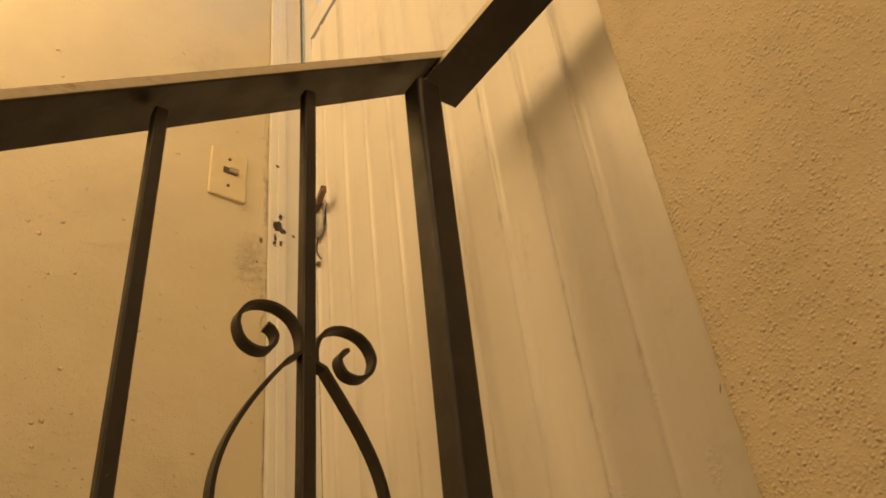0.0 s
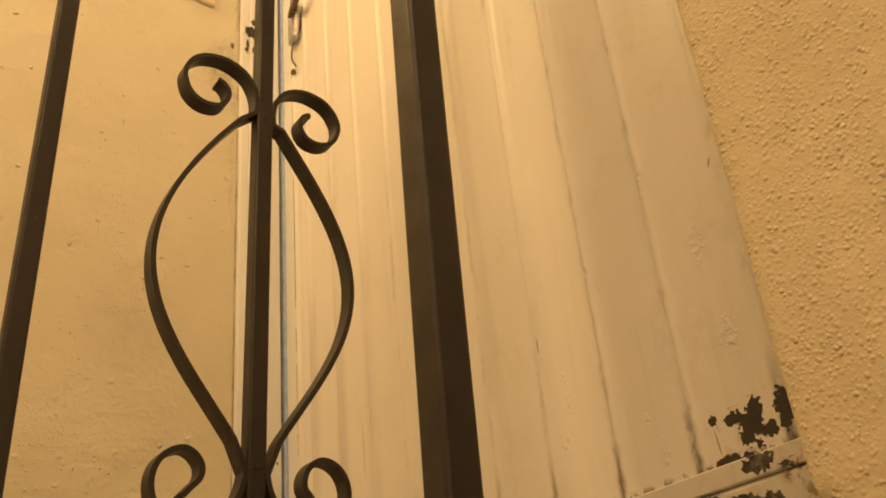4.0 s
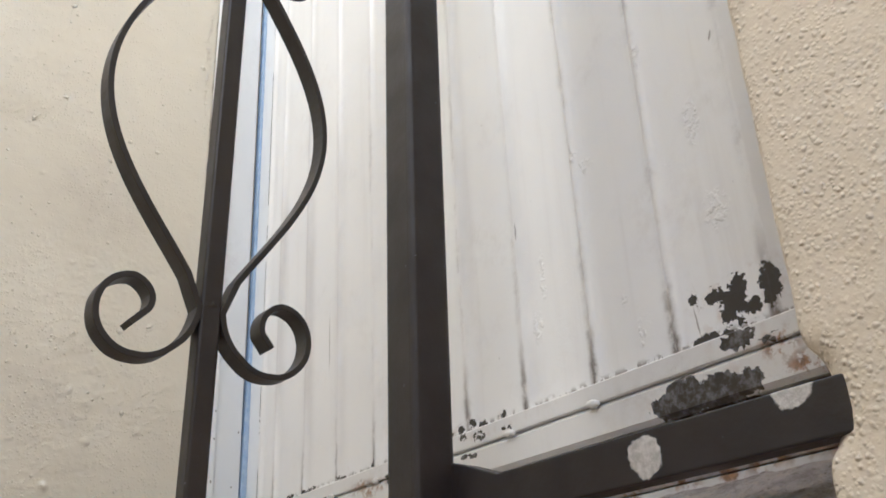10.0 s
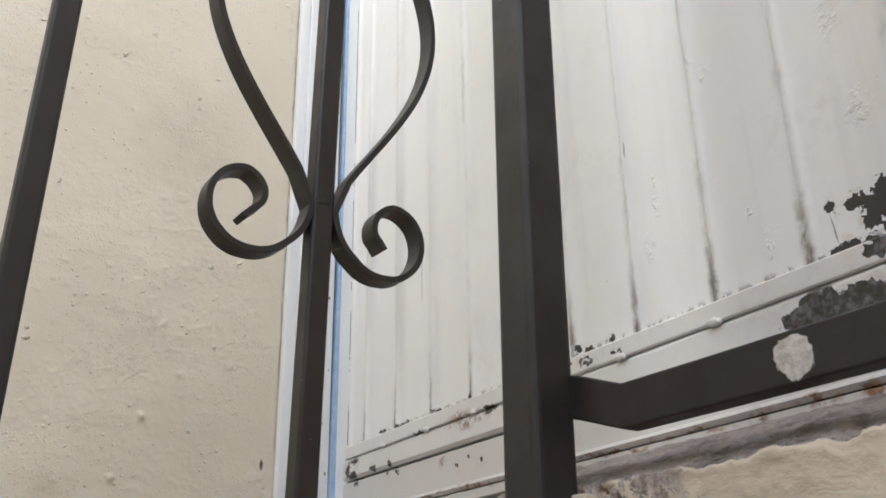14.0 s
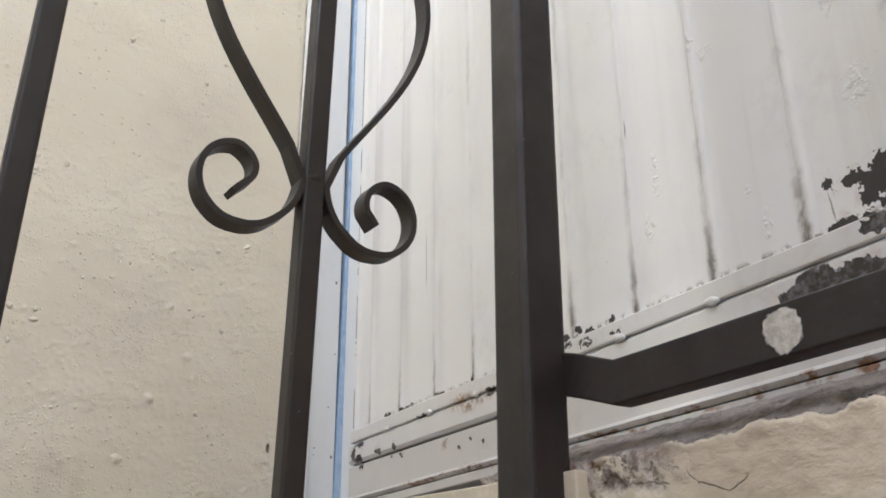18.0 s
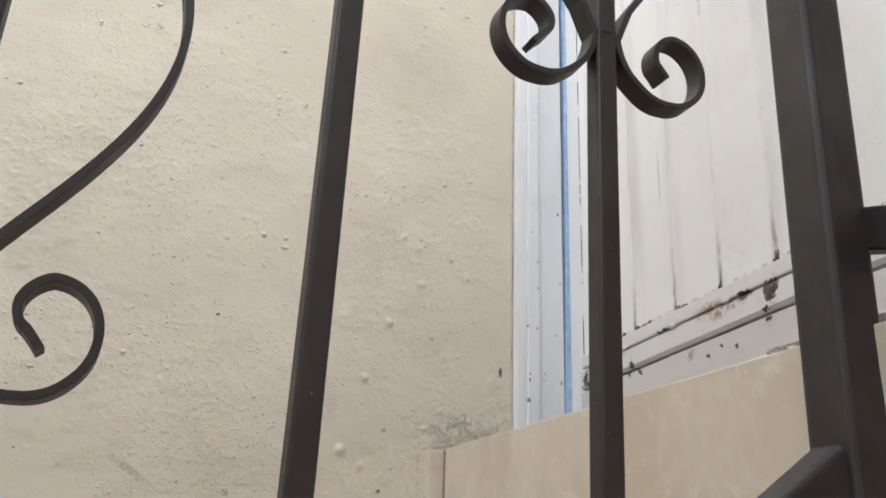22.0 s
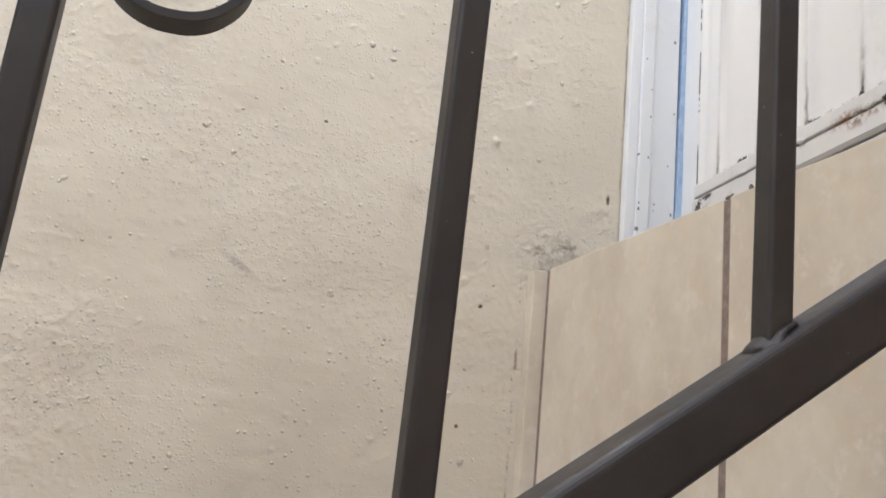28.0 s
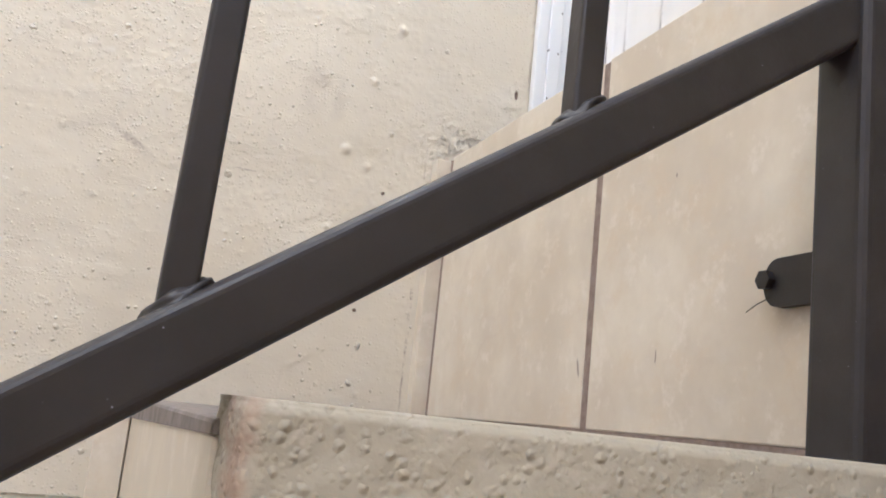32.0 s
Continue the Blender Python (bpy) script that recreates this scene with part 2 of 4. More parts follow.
def m_block_render():
    """Cream render, broken down to grey mortar along its upper edge, with cracks."""
    n = Nodes("cracked_block_render")
    sep = n.t.nodes.new("ShaderNodeSeparateXYZ")
    n.put(n.warped(30, 0.035, 6), sep.inputs[0])
    left = n.math("MULTIPLY", n.ramp(sep.outputs["Y"], 0.44, 0.475), n.ramp(sep.outputs["Z"], 1.303, 1.312))
    edge = n.math("MULTIPLY", n.ramp(sep.outputs["Y"], 0.495, 0.51), n.ramp(n.noise(90, 4, 0.7), 0.5, 0.58))
    bare = n.math("MAXIMUM", n.math("MULTIPLY", left, n.ramp(n.noise(60, 5, 0.7), 0.45, 0.52)), n.math("MULTIPLY", edge, 0.7))
    cream = n.mix(n.ramp(n.noise(14, 5), 0.3, 0.7), (0.55, 0.495, 0.38), (0.63, 0.575, 0.455))
    grey = n.mix(n.ramp(n.noise(75, 6, 0.75), 0.38, 0.62), (0.20, 0.17, 0.15), (0.50, 0.455, 0.40))
    grey = n.mix(n.math("MULTIPLY", n.ramp(n.noise(33, 4, 0.7), 0.55, 0.7), 0.7), grey, (0.30, 0.17, 0.09))
    col = n.mix(bare, cream, grey)
    crack = n.ramp(n.voronoi(17, "DISTANCE_TO_EDGE", n.warped(30, 0.05, 6)), 0.0, 0.007, 1.0, 0.0)
    crack = n.math("MULTIPLY", crack, n.ramp(n.noise(14, 2), 0.5, 0.58))
    crack = n.math("MAXIMUM", n.math("MULTIPLY", crack, 0.6), n.strokes(n.warped(160, 0.005, 5), [((0.45, 0.4519, 1.3135), (0.45, 0.4461, 1.3064), 0.0003), ((0.45, 0.4461, 1.3064), (0.45, 0.4414, 1.3065), 0.0003), ((0.45, 0.4414, 1.3065), (0.45, 0.4296, 1.3013), 0.0003), ((0.45, 0.4296, 1.3013), (0.45, 0.4189, 1.3066), 0.0003), ((0.45, 0.4898, 1.3096), (0.45, 0.4762, 1.3105), 0.0003), ((0.45, 0.4762, 1.3105), (0.45, 0.4643, 1.3082), 0.0003)], (1, 0, 0), 0.4))
    flaky = n.noise(60, 5, 0.7, n.stretched((1, 0.35, 1.3)))
    col = n.mix(n.math("MULTIPLY", crack, 0.8), col, (0.2, 0.17, 0.14))
    h = n.bump(n.ramp(flaky, 0.44, 0.58), 0.35, 0.0005)
    h = n.bump(n.noise(150, 6, 0.7), 0.5, 0.002, h)
    h = n.bump(n.math("SUBTRACT", n.math("MULTIPLY", bare, -0.6), crack), 0.8, 0.003, h)
    return n.done(col, 0.9, h, spec=0.25)


def m_white_paint(name, flakes, rust=(), colour=(0.84, 0.835, 0.825), ribs=False, lumps=(), bare_to=(0.05, 0.046, 0.044), grime=0.22, dots=()):
    """White gloss on sheet steel: brush marks, specks, runs of dirt, flaked places."""
    n = Nodes(name)
    big = n.noise(5, 4, 0.6)
    col = n.mix(n.ramp(big, 0.3, 0.75), tuple(c * 0.95 for c in colour), colour)
    streak = n.ramp(n.noise(60, 4, 0.6, n.stretched((1, 1, 0.05))), 0.52, 0.8)
    col = n.mix(n.math("MULTIPLY", streak, 0.16), col, (0.5, 0.48, 0.45))
    haze = n.math("MULTIPLY", n.ramp(n.noise(13, 6, 0.68), 0.5, 0.75), n.ramp(n.noise(90, 4, 0.7), 0.35, 0.7))
    col = n.mix(n.math("MULTIPLY", haze, grime), col, (0.46, 0.42, 0.37))
    speck = n.math("MULTIPLY", n.ramp(n.voronoi(100), 0.0, 0.09, 1.0, 0.0), n.ramp(n.noise(33, 2), 0.62, 0.66))
    col = n.mix(n.math("MULTIPLY", speck, 0.8), col, (0.2, 0.18, 0.16))
    h = n.bump(n.noise(30, 4, 0.6, n.stretched((1, 1, 0.25))), 0.25, 0.003)
    fine = n.math("MULTIPLY", n.ramp(n.noise(320, 4, 0.6), 0.5, 0.75), n.ramp(n.noise(16, 3), 0.5, 0.66))
    h = n.bump(fine, 0.3, 0.0004, h)
    if lumps:
        k = n.math("MULTIPLY", n.spots(n.warped(110, 0.012, 5), lumps, 0.5), n.ramp(n.noise(190, 3, 0.55), 0.44, 0.62))
        h = n.bump(k, 0.7, 0.0012, h)
    rough = 0.36
    if ribs:
        # dirt caught in the grooves, thickest above the foot rail, and painted rib shade
        sep = n.t.nodes.new("ShaderNodeSeparateXYZ")
        n.put(n.warped(70, 0.005, 4), sep.inputs[0])
        ph = n.math("FRACT", n.math("DIVIDE", n.math("SUBTRACT", sep.outputs["Y"], RIB0 - 0.0012), RIB))
        side = n.math("ABSOLUTE", n.math("SUBTRACT", ph, 0.5))
        line = n.ramp(side, 0.405, 0.475)
        wide = n.ramp(side, 0.36, 0.5)
        up = n.math("SUBTRACT", sep.outputs["Z"], n.math("ADD", 1.4365, n.math("MULTIPLY", 0.0215, n.math("SUBTRACT", 1.0, sep.outputs["Y"]))))
        low = n.ramp(up, 0.004, 0.10, 1.0, 0.0)
        patchy = n.ramp(n.noise(16, 6, 0.72), 0.5, 0.66)
        d = n.math("MULTIPLY", line, n.math("MAXIMUM", n.math("ADD", 0.04, n.math("MULTIPLY", patchy, 0.26)), n.math("MULTIPLY", n.math("MULTIPLY", low, low), n.ramp(n.noise(60, 5, 0.75), 0.32, 0.56, 0.3, 1.0))))
        d = n.math("MAXIMUM", d, n.math("MULTIPLY", n.math("MULTIPLY", wide, n.math("MULTIPLY", low, low)), n.ramp(n.noise(70, 5, 0.7), 0.4, 0.68, 0.0, 0.4)))
        # soft darkening on one side of each rib: its shade, put into the colour
        soft = n.math("MULTIPLY", n.ramp(ph, 0.62, 0.93, 0.0, 1.0), n.ramp(n.noise(7, 4, 0.6, n.stretched((1, 1, 0.3))), 0.4, 0.66, 0.0, 0.26))
        d = n.math("MAXIMUM", d, n.math("MULTIPLY", soft, n.ramp(ph, 0.95, 0.99, 1.0, 0.0)))
        foot = n.math("MULTIPLY", n.ramp(up, 0.001, 0.007, 1.0, 0.0), n.ramp(n.noise(120, 5, 0.75), 0.51, 0.55))
        d = n.math("MAXIMUM", d, n.math("MULTIPLY", foot, 0.85))
        dash = n.strokes(n.warped(150, 0.002, 3), [((0.57, 0.5885, 1.652), (0.57, 0.5865, 1.618), 0.0007), ((0.57, 0.582, 1.60), (0.57, 0.582, 1.585), 0.0005), ((0.6, 0.9, 1.62), (0.6, 0.9, 1.56), 0.0006),
                                                 ((0.57, 0.4225, 1.474), (0.57, 0.4205, 1.456), 0.0005), ((0.57, 0.374, 1.65), (0.57, 0.372, 1.657), 0.0008)], (1, 0, 0), 0.4)
        d = n.math("MAXIMUM", d, n.math("MULTIPLY", dash, 0.75))
        col = n.mix(d, col, (0.15, 0.13, 0.112))
    if rust:
        r = n.math("MULTIPLY", n.spots(n.warped(40, 0.02, 6), rust, 0.6), n.ramp(n.noise(110, 5, 0.7), 0.44, 0.54))
        col = n.mix(n.math("MULTIPLY", r, 0.92), col, n.mix(n.ramp(n.noise(160, 4, 0.7), 0.35, 0.65), (0.10, 0.045, 0.016), (0.34, 0.19, 0.075)))
    if flakes:
        cells = n.voronoi(330, coord=n.warped(420, 0.003, 3), out="Position")
        wsp = n.vec("ADD", cells, n.vec("SUBTRACT", n.warped(75, 0.007, 5), n.coord))
        f = n.spots(wsp, flakes, 0.01)
        bare = n.mix(n.ramp(n.noise(140, 5, 0.7), 0.42, 0.75), (0.04, 0.036, 0.034), bare_to)
        halo = n.spots(n.warped(50, 0.02, 4), [(c, tuple(x * 1.35 + 0.003 for x in r)) for c, r in flakes], 0.3)
        crack = n.math("MULTIPLY", n.ramp(n.voronoi(130, "DISTANCE_TO_EDGE", n.warped(160, 0.010, 4)), 0.0, 0.02, 1.0, 0.0), n.math("MULTIPLY", halo, n.ramp(n.noise(75, 3), 0.5, 0.6)))
        col = n.mix(n.math("MULTIPLY", crack, 0.6), col, (0.24, 0.19, 0.15))
        col = n.mix(n.math("MULTIPLY", halo, n.ramp(n.noise(80, 4), 0.52, 0.7, 0.0, 0.3)), col, (0.45, 0.34, 0.25))
        col = n.mix(f, col, bare)
        h = n.bump(f, -0.8, 0.0012, h)
        rough = n.math("ADD", 0.36, n.math("MULTIPLY", f, 0.3))
    if dots:
        col = n.mix(n.math("MULTIPLY", n.spots(n.warped(400, 0.002, 3), dots, 0.25), 0.85), col, (0.09, 0.075, 0.06))
    return n.done(col, rough, h)


def m_black_iron(patches=(), name="black_gloss_on_iron", worn=False):
    n = Nodes(name)
    col = n.mix(n.ramp(n.noise(40, 4), 0.3, 0.7), (0.0165, 0.0142, 0.0142), (0.024, 0.0205, 0.0205))
    speck = n.math("MULTIPLY", n.ramp(n.voronoi(150), 0.0, 0.075, 1.0, 0.0), n.ramp(n.noise(47, 2), 0.54, 0.6))
    col = n.mix(n.math("MULTIPLY", speck, 0.8), col, (0.45, 0.42, 0.4))
    if worn:
        # the narrow side faces are patchy pale cream
        sep = n.t.nodes.new("ShaderNodeSeparateXYZ")
        n.put(n.t.nodes.new("ShaderNodeTexCoord").outputs["Normal"], sep.inputs[0])
        side_pale = n.math("MULTIPLY", n.ramp(n.math("ABSOLUTE", sep.outputs["Z"]), 0.15, 0.45, 1.0, 0.0), n.ramp(n.noise(50, 5, 0.7, n.stretched((0.4, 0.4, 1))), 0.3, 0.42, 0.6, 1.0))
        col = n.mix(side_pale, col, n.mix(n.noise(130, 4), (0.52, 0.47, 0.38), (0.72, 0.66, 0.55)))
    h = n.bump(n.noise(150, 4, 0.6), 0.25, 0.001)
    rough = n.ramp(n.noise(25, 4), 0.3, 0.7, 0.42, 0.58)
    if patches:
        p = n.spots(n.warped(70, 0.012, 5), patches, 0.06)
        col = n.mix(p, col, n.mix(n.ramp(n.noise(210, 5, 0.7), 0.35, 0.65), (0.40, 0.385, 0.35), (0.60, 0.58, 0.54)))
        h = n.bump(n.math("MULTIPLY", p, n.noise(200, 5, 0.65)), 0.7, 0.0014, h)
        rough = n.math("ADD", rough, n.math("MULTIPLY", p, 0.35))
    return n.done(col, rough, h, spec=0.5)


def m_tile():
    n = Nodes("beige_ceramic_tile")
    w = n.vec("ADD", n.coord, n.vec("SCALE", (1.0, 3.0, 2.0), n.random()))
    cloud = n.noise(11, 6, 0.62, w)
    col = n.mix(n.ramp(cloud, 0.32, 0.7), (0.575, 0.52, 0.395), (0.695, 0.645, 0.51))
    vein = n.ramp(n.voronoi(7, "DISTANCE_TO_EDGE", n.warped(9, 0.12, 5)), 0.0, 0.03, 1.0, 0.0)
    col = n.mix(n.math("MULTIPLY", vein, n.ramp(n.noise(8, 3), 0.4, 0.7, 0.0, 0.16)), col, (0.48, 0.40, 0.30))
    col = n.mix(n.ramp(n.noise(70, 3), 0.6, 0.8, 0.0, 0.2), col, (0.5, 0.42, 0.32))
    col = n.mix(n.ramp(n.noise(28, 6, 0.7), 0.5, 0.72, 0.0, 0.55), col, (0.61, 0.52, 0.35))
    col = n.mix(n.ramp(n.noise(34, 7, 0.75), 0.52, 0.66, 0.0, 0.5), col, (0.76, 0.71, 0.60))
    mark = n.strokes(n.warped(300, 0.001, 3), [((0.442, 0.712, 1.103), (0.442, 0.712, 1.0945), 0.0006), ((0.442, 0.806, 1.10), (0.442, 0.803, 1.088), 0.0012), ((0.442, 0.7, 1.21), (0.442, 0.7, 1.213), 0.0006)], (1, 0, 0), 0.4)
    col = n.mix(n.math("MULTIPLY", mark, 0.8), col, (0.14, 0.11, 0.09))
    h = n.bump(n.noise(90, 3), 0.12, 0.001)
    return n.done(col, n.ramp(cloud, 0.3, 0.7, 0.3, 0.42), h)


def m_plain(name, a, b_, scale=60.0, rough=0.7, bump=0.3, metal=0.0, dist=0.001):
    n = Nodes(name)
    col = n.mix(n.ramp(n.noise(scale, 5, 0.65), 0.3, 0.7), a, b_)
    return n.done(col, rough, n.bump(n.noise(scale * 3, 4, 0.6), bump, dist), metal)


RIB0, RIB = 0.4415, 0.0737


def on_face(*ellipses):
    """Ellipses (y, z, half width, half height) on the door's face."""
    return [((0.57, y, z), (0.2, ry, rz)) for y, z, ry, rz in ellipses]


FLAKES = on_face((0.3925, 1.4705, 0.0098, 0.0092), (0.405, 1.4765, 0.0076, 0.0046), (0.387, 1.4785, 0.0058, 0.0066), (0.381, 1.463, 0.006, 0.005), (0.397, 1.462, 0.0054, 0.0058), (0.390, 1.4555, 0.003, 0.0028),
                 (0.3665, 1.4725, 0.0068, 0.013), (0.422, 1.478, 0.0035, 0.0045), (0.4145, 1.4515, 0.012, 0.004), (0.400, 1.4525, 0.005, 0.002), (0.688, 1.4475, 0.006, 0.0025), (0.672, 1.449, 0.004, 0.003), (0.655, 1.4515, 0.003, 0.003),
                 (0.643, 1.4465, 0.006, 0.003), (0.617, 1.4495, 0.004, 0.002), (0.87, 1.4425, 0.009, 0.0025), (0.985, 1.4405, 0.008, 0.003), (0.94, 1.4405, 0.014, 0.002), (0.735, 1.446, 0.005, 0.006), (0.81, 1.444, 0.004, 0.006))
RAIL_FLAKES = on_face((0.453, 1.418, 0.012, 0.0075), (0.437, 1.422, 0.015, 0.011), (0.411, 1.4195, 0.015, 0.010), (0.392, 1.419, 0.012, 0.008), (0.425, 1.4135, 0.036, 0.005), (0.393, 1.4445, 0.013, 0.0062), (0.372, 1.4395, 0.007, 0.002),
                      (0.745, 1.4195, 0.0075, 0.0085), (0.738, 1.424, 0.005, 0.006), (0.775, 1.4265, 0.010, 0.0035), (0.642, 1.4375, 0.007, 0.002), (0.665, 1.441, 0.004, 0.003), (0.61, 1.4365, 0.006, 0.0018), (0.66, 1.425, 0.012, 0.002), (1.045, 1.417, 0.010, 0.003), (1.062, 1.409, 0.005, 0.009),
                      (1.0, 1.4045, 0.007, 0.0035), (1.05, 1.402, 0.010, 0.004), (0.962, 1.404, 0.004, 0.0045), (0.9, 1.4255, 0.014, 0.0015), (0.751, 1.4075, 0.004, 0.002))
RUST = on_face((0.81, 1.424, 0.03, 0.006), (0.365, 1.434, 0.012, 0.006), (0.364, 1.456, 0.006, 0.006), (0.80, 1.4275, 0.012, 0.003), (0.33, 1.378, 0.035, 0.009), (0.385, 1.374, 0.016, 0.006), (0.415, 1.371, 0.010, 0.004),
               (0.448, 1.3705, 0.012, 0.003), (0.49, 1.369, 0.008, 0.004), (0.545, 1.3675, 0.03, 0.0016), (0.62, 1.3662, 0.04, 0.0014), (0.70, 1.364, 0.03, 0.0014), (0.35, 1.42, 0.016, 0.008),
               (0.86, 1.39, 0.006, 0.004), (0.80, 1.3635, 0.03, 0.003), (0.9, 1.361, 0.06, 0.0014))
SILL_FLAKES = on_face((0.815, 1.390, 0.0028, 0.0022), (0.793, 1.3855, 0.0032, 0.002), (0.835, 1.384, 0.0022, 0.0016), (0.751, 1.3995, 0.0042, 0.0026), (0.97, 1.396, 0.0025, 0.003), (1.045, 1.393, 0.006, 0.003), (0.95, 1.394, 0.003, 0.003))
LUMPS = on_face((0.498, 1.614, 0.009, 0.005), (0.567, 1.506, 0.005, 0.010), (0.557, 1.545, 0.003, 0.016), (0.392, 1.531, 0.008, 0.011), (0.467, 1.471, 0.003, 0.008), (0.40, 1.60, 0.006, 0.014), (0.477, 1.50, 0.003, 0.005), (0.436, 1.68, 0.003, 0.016), (0.51, 1.63, 0.003, 0.008))
CREAM = m_cream_wall()
STUCCO = m_rough_render("pebbled_cream_render", (0.64, 0.575, 0.425), (0.73, 0.66, 0.505), (0.42, 0.35, 0.25), 0.25)
# darker than the wall's cream: this face's dimmer light is in the colour
STRING = m_rough_render("dimmed_stringer_render", (0.39, 0.36, 0.265), (0.50, 0.465, 0.345), (0.36, 0.32, 0.25), 0.25, 230.0, 0.0012, ((0.168, 0.53, 0.95), (0.008, 0.014, 0.2)), 0.12)
BLOCK = m_block_render()
mn = Nodes("broken_grey_mortar")
mcol = mn.mix(mn.ramp(mn.noise(40, 6, 0.75), 0.35, 0.65), (0.29, 0.265, 0.245), (0.49, 0.45, 0.41))
mcol = mn.mix(mn.math("MULTIPLY", mn.ramp(mn.noise(150, 4, 0.7), 0.55, 0.66), 0.5), mcol, (0.15, 0.13, 0.12))
mcol = mn.mix(mn.math("MULTIPLY", mn.ramp(mn.noise(55, 6, 0.75), 0.52, 0.6), 0.75), mcol, (0.52, 0.46, 0.37))
MORTAR = mn.done(mcol, 0.95, mn.bump(mn.grit(300, 0.7, 0.5), 1.0, 0.0018, mn.bump(mn.noise(70, 7, 0.75), 1.0, 0.009)), spec=0.2)
DOOR = m_white_paint("white_door_gloss", FLAKES, ribs=True, lumps=LUMPS)
# greyer than the leaf: real dirt, plus the shade down here, in the colour
DOOR_RAIL = m_white_paint("white_door_rail_gloss", RAIL_FLAKES, RUST, colour=(0.74, 0.73, 0.71), bare_to=(0.21, 0.2, 0.195), grime=0.65)
JAMB_DOTS = [((x, 1.108, z), (r * 0.75, 0.1, r * 1.15)) for x, z, r in ((0.55, 1.41, 0.0018), (0.549, 1.386, 0.0024), (0.55, 1.417, 0.0012), (0.548, 1.475, 0.0012), (0.56, 1.473, 0.0013), (0.561, 1.523, 0.0012), (0.561, 1.557, 0.001), (0.553, 1.595, 0.0012),
                                                                   (0.588, 1.469, 0.001), (0.594, 1.411, 0.0018), (0.572, 1.42, 0.001), (0.571, 1.412, 0.0008), (0.594, 1.535, 0.0012), (0.592, 1.627, 0.0018), (0.543, 1.33, 0.001), (0.576, 1.34, 0.0012))]
FRAME = m_white_paint("bluish_white_frame_gloss", [((0.5475, 1.106, 2.330), (0.0075, 0.1, 0.012)), ((0.5525, 1.106, 2.350), (0.004, 0.1, 0.006)), ((0.557, 1.106, 2.320), (0.006, 0.1, 0.007)),
                                                   ((0.5437, 1.106, 2.298), (0.003, 0.1, 0.016)), ((0.553, 1.106, 2.294), (0.003, 0.1, 0.005)), ((0.5464, 1.106, 2.4695), (0.002, 0.1, 0.003)), ((0.579, 1.106, 2.319), (0.003, 0.1, 0.003))], colour=(0.83, 0.842, 0.86), dots=JAMB_DOTS)
# sill colour lowered for dirt and also for the shade under the side bar
SILL = m_white_paint("rusty_white_sill_gloss", SILL_FLAKES, RUST, colour=(0.65, 0.635, 0.61), grime=0.7)
TAPE = m_plain("light_blue_paint_line", (0.36, 0.47, 0.72), (0.50, 0.60, 0.80), 90, 0.5)
IRON = m_black_iron()
IRON_SMEARED = m_black_iron([((0.45, 0.3905, 1.3668), (0.05, 0.0092, 0.0108)), ((0.45, 0.309, 1.380), (0.05, 0.0095, 0.0075))], "black_gloss_with_plaster_smears")
IRON_PALE_SIDED = m_black_iron((), "black_gloss_with_pale_sides", True)
TILE = m_tile()
GROUT = m_plain("brown_tile_grout", (0.2, 0.155, 0.12), (0.3, 0.245, 0.2), 120, 0.9, 0.6)
# dark stretches stand for the gap's shade, pale ones for paint across it
gl = Nodes("gap_shade_and_paint")
GAP_LINE = gl.done(gl.mix(gl.ramp(gl.noise(24, 4, 0.7), 0.44, 0.5), (0.8, 0.8, 0.79), (0.05, 0.04, 0.035)), 0.6)
NOSING = m_plain("worn_brown_cement", (0.15, 0.13, 0.115), (0.26, 0.232, 0.205), 45, 0.85, 0.4, dist=0.001)
CEMENT = m_plain("grey_cement", (0.2, 0.185, 0.17), (0.36, 0.34, 0.315), 70, 0.9, 0.7, dist=0.002)
# near-black fill whose colour stands for the shade in the door's gaps
SHADOW_GAP = m_plain("dark_gap_shade", (0.03, 0.025, 0.022), (0.09, 0.07, 0.055), 90, 0.9)
PLATE = m_plain("ivory_switch_plastic", (0.69, 0.615, 0.42), (0.73, 0.65, 0.46), 30, 0.35, 0.05)
TOGGLE = m_plain("worn_grey_toggle", (0.22, 0.2, 0.18), (0.5, 0.46, 0.4), 160, 0.4)
RUSTY = m_plain("rusty_brown_steel", (0.10, 0.06, 0.035), (0.26, 0.19, 0.13), 140, 0.6, 0.5, 0.2)
STEEL = m_plain("dull_steel", (0.42, 0.42, 0.44), (0.62, 0.62, 0.63), 120, 0.32, 0.2, 1.0)
DARK_STEEL = m_plain("dark_lock_steel", (0.07, 0.06, 0.055), (0.16, 0.14, 0.12), 150, 0.5, 0.4, 0.4)
OUTER = m_plain("plain_cream_render", (0.58, 0.52, 0.42), (0.66, 0.6, 0.5), 8, 0.9, 0.4)
glass = Nodes("window_glass")
glass.bsdf.inputs["Transmission Weight"].default_value = 1.0
GLASS = glass.done((0.92, 0.95, 0.97), 0.05)


# ---- mesh helpers ----
def box(bm, x0, x1, y0, y1, z0, z1, bevel=0.0, seg=2):
    res = bmesh.ops.create_cube(bm, size=1)
    for v in res["verts"]:
        v.co = Vector((x0 + (v.co.x + 0.5) * (x1 - x0), y0 + (v.co.y + 0.5) * (y1 - y0), z0 + (v.co.z + 0.5) * (z1 - z0)))
    if bevel:
        edges = list({e for v in res["verts"] for e in v.link_edges})
        bmesh.ops.bevel(bm, geom=edges, offset=bevel, segments=seg, affect="EDGES", profile=0.5)
    return bm


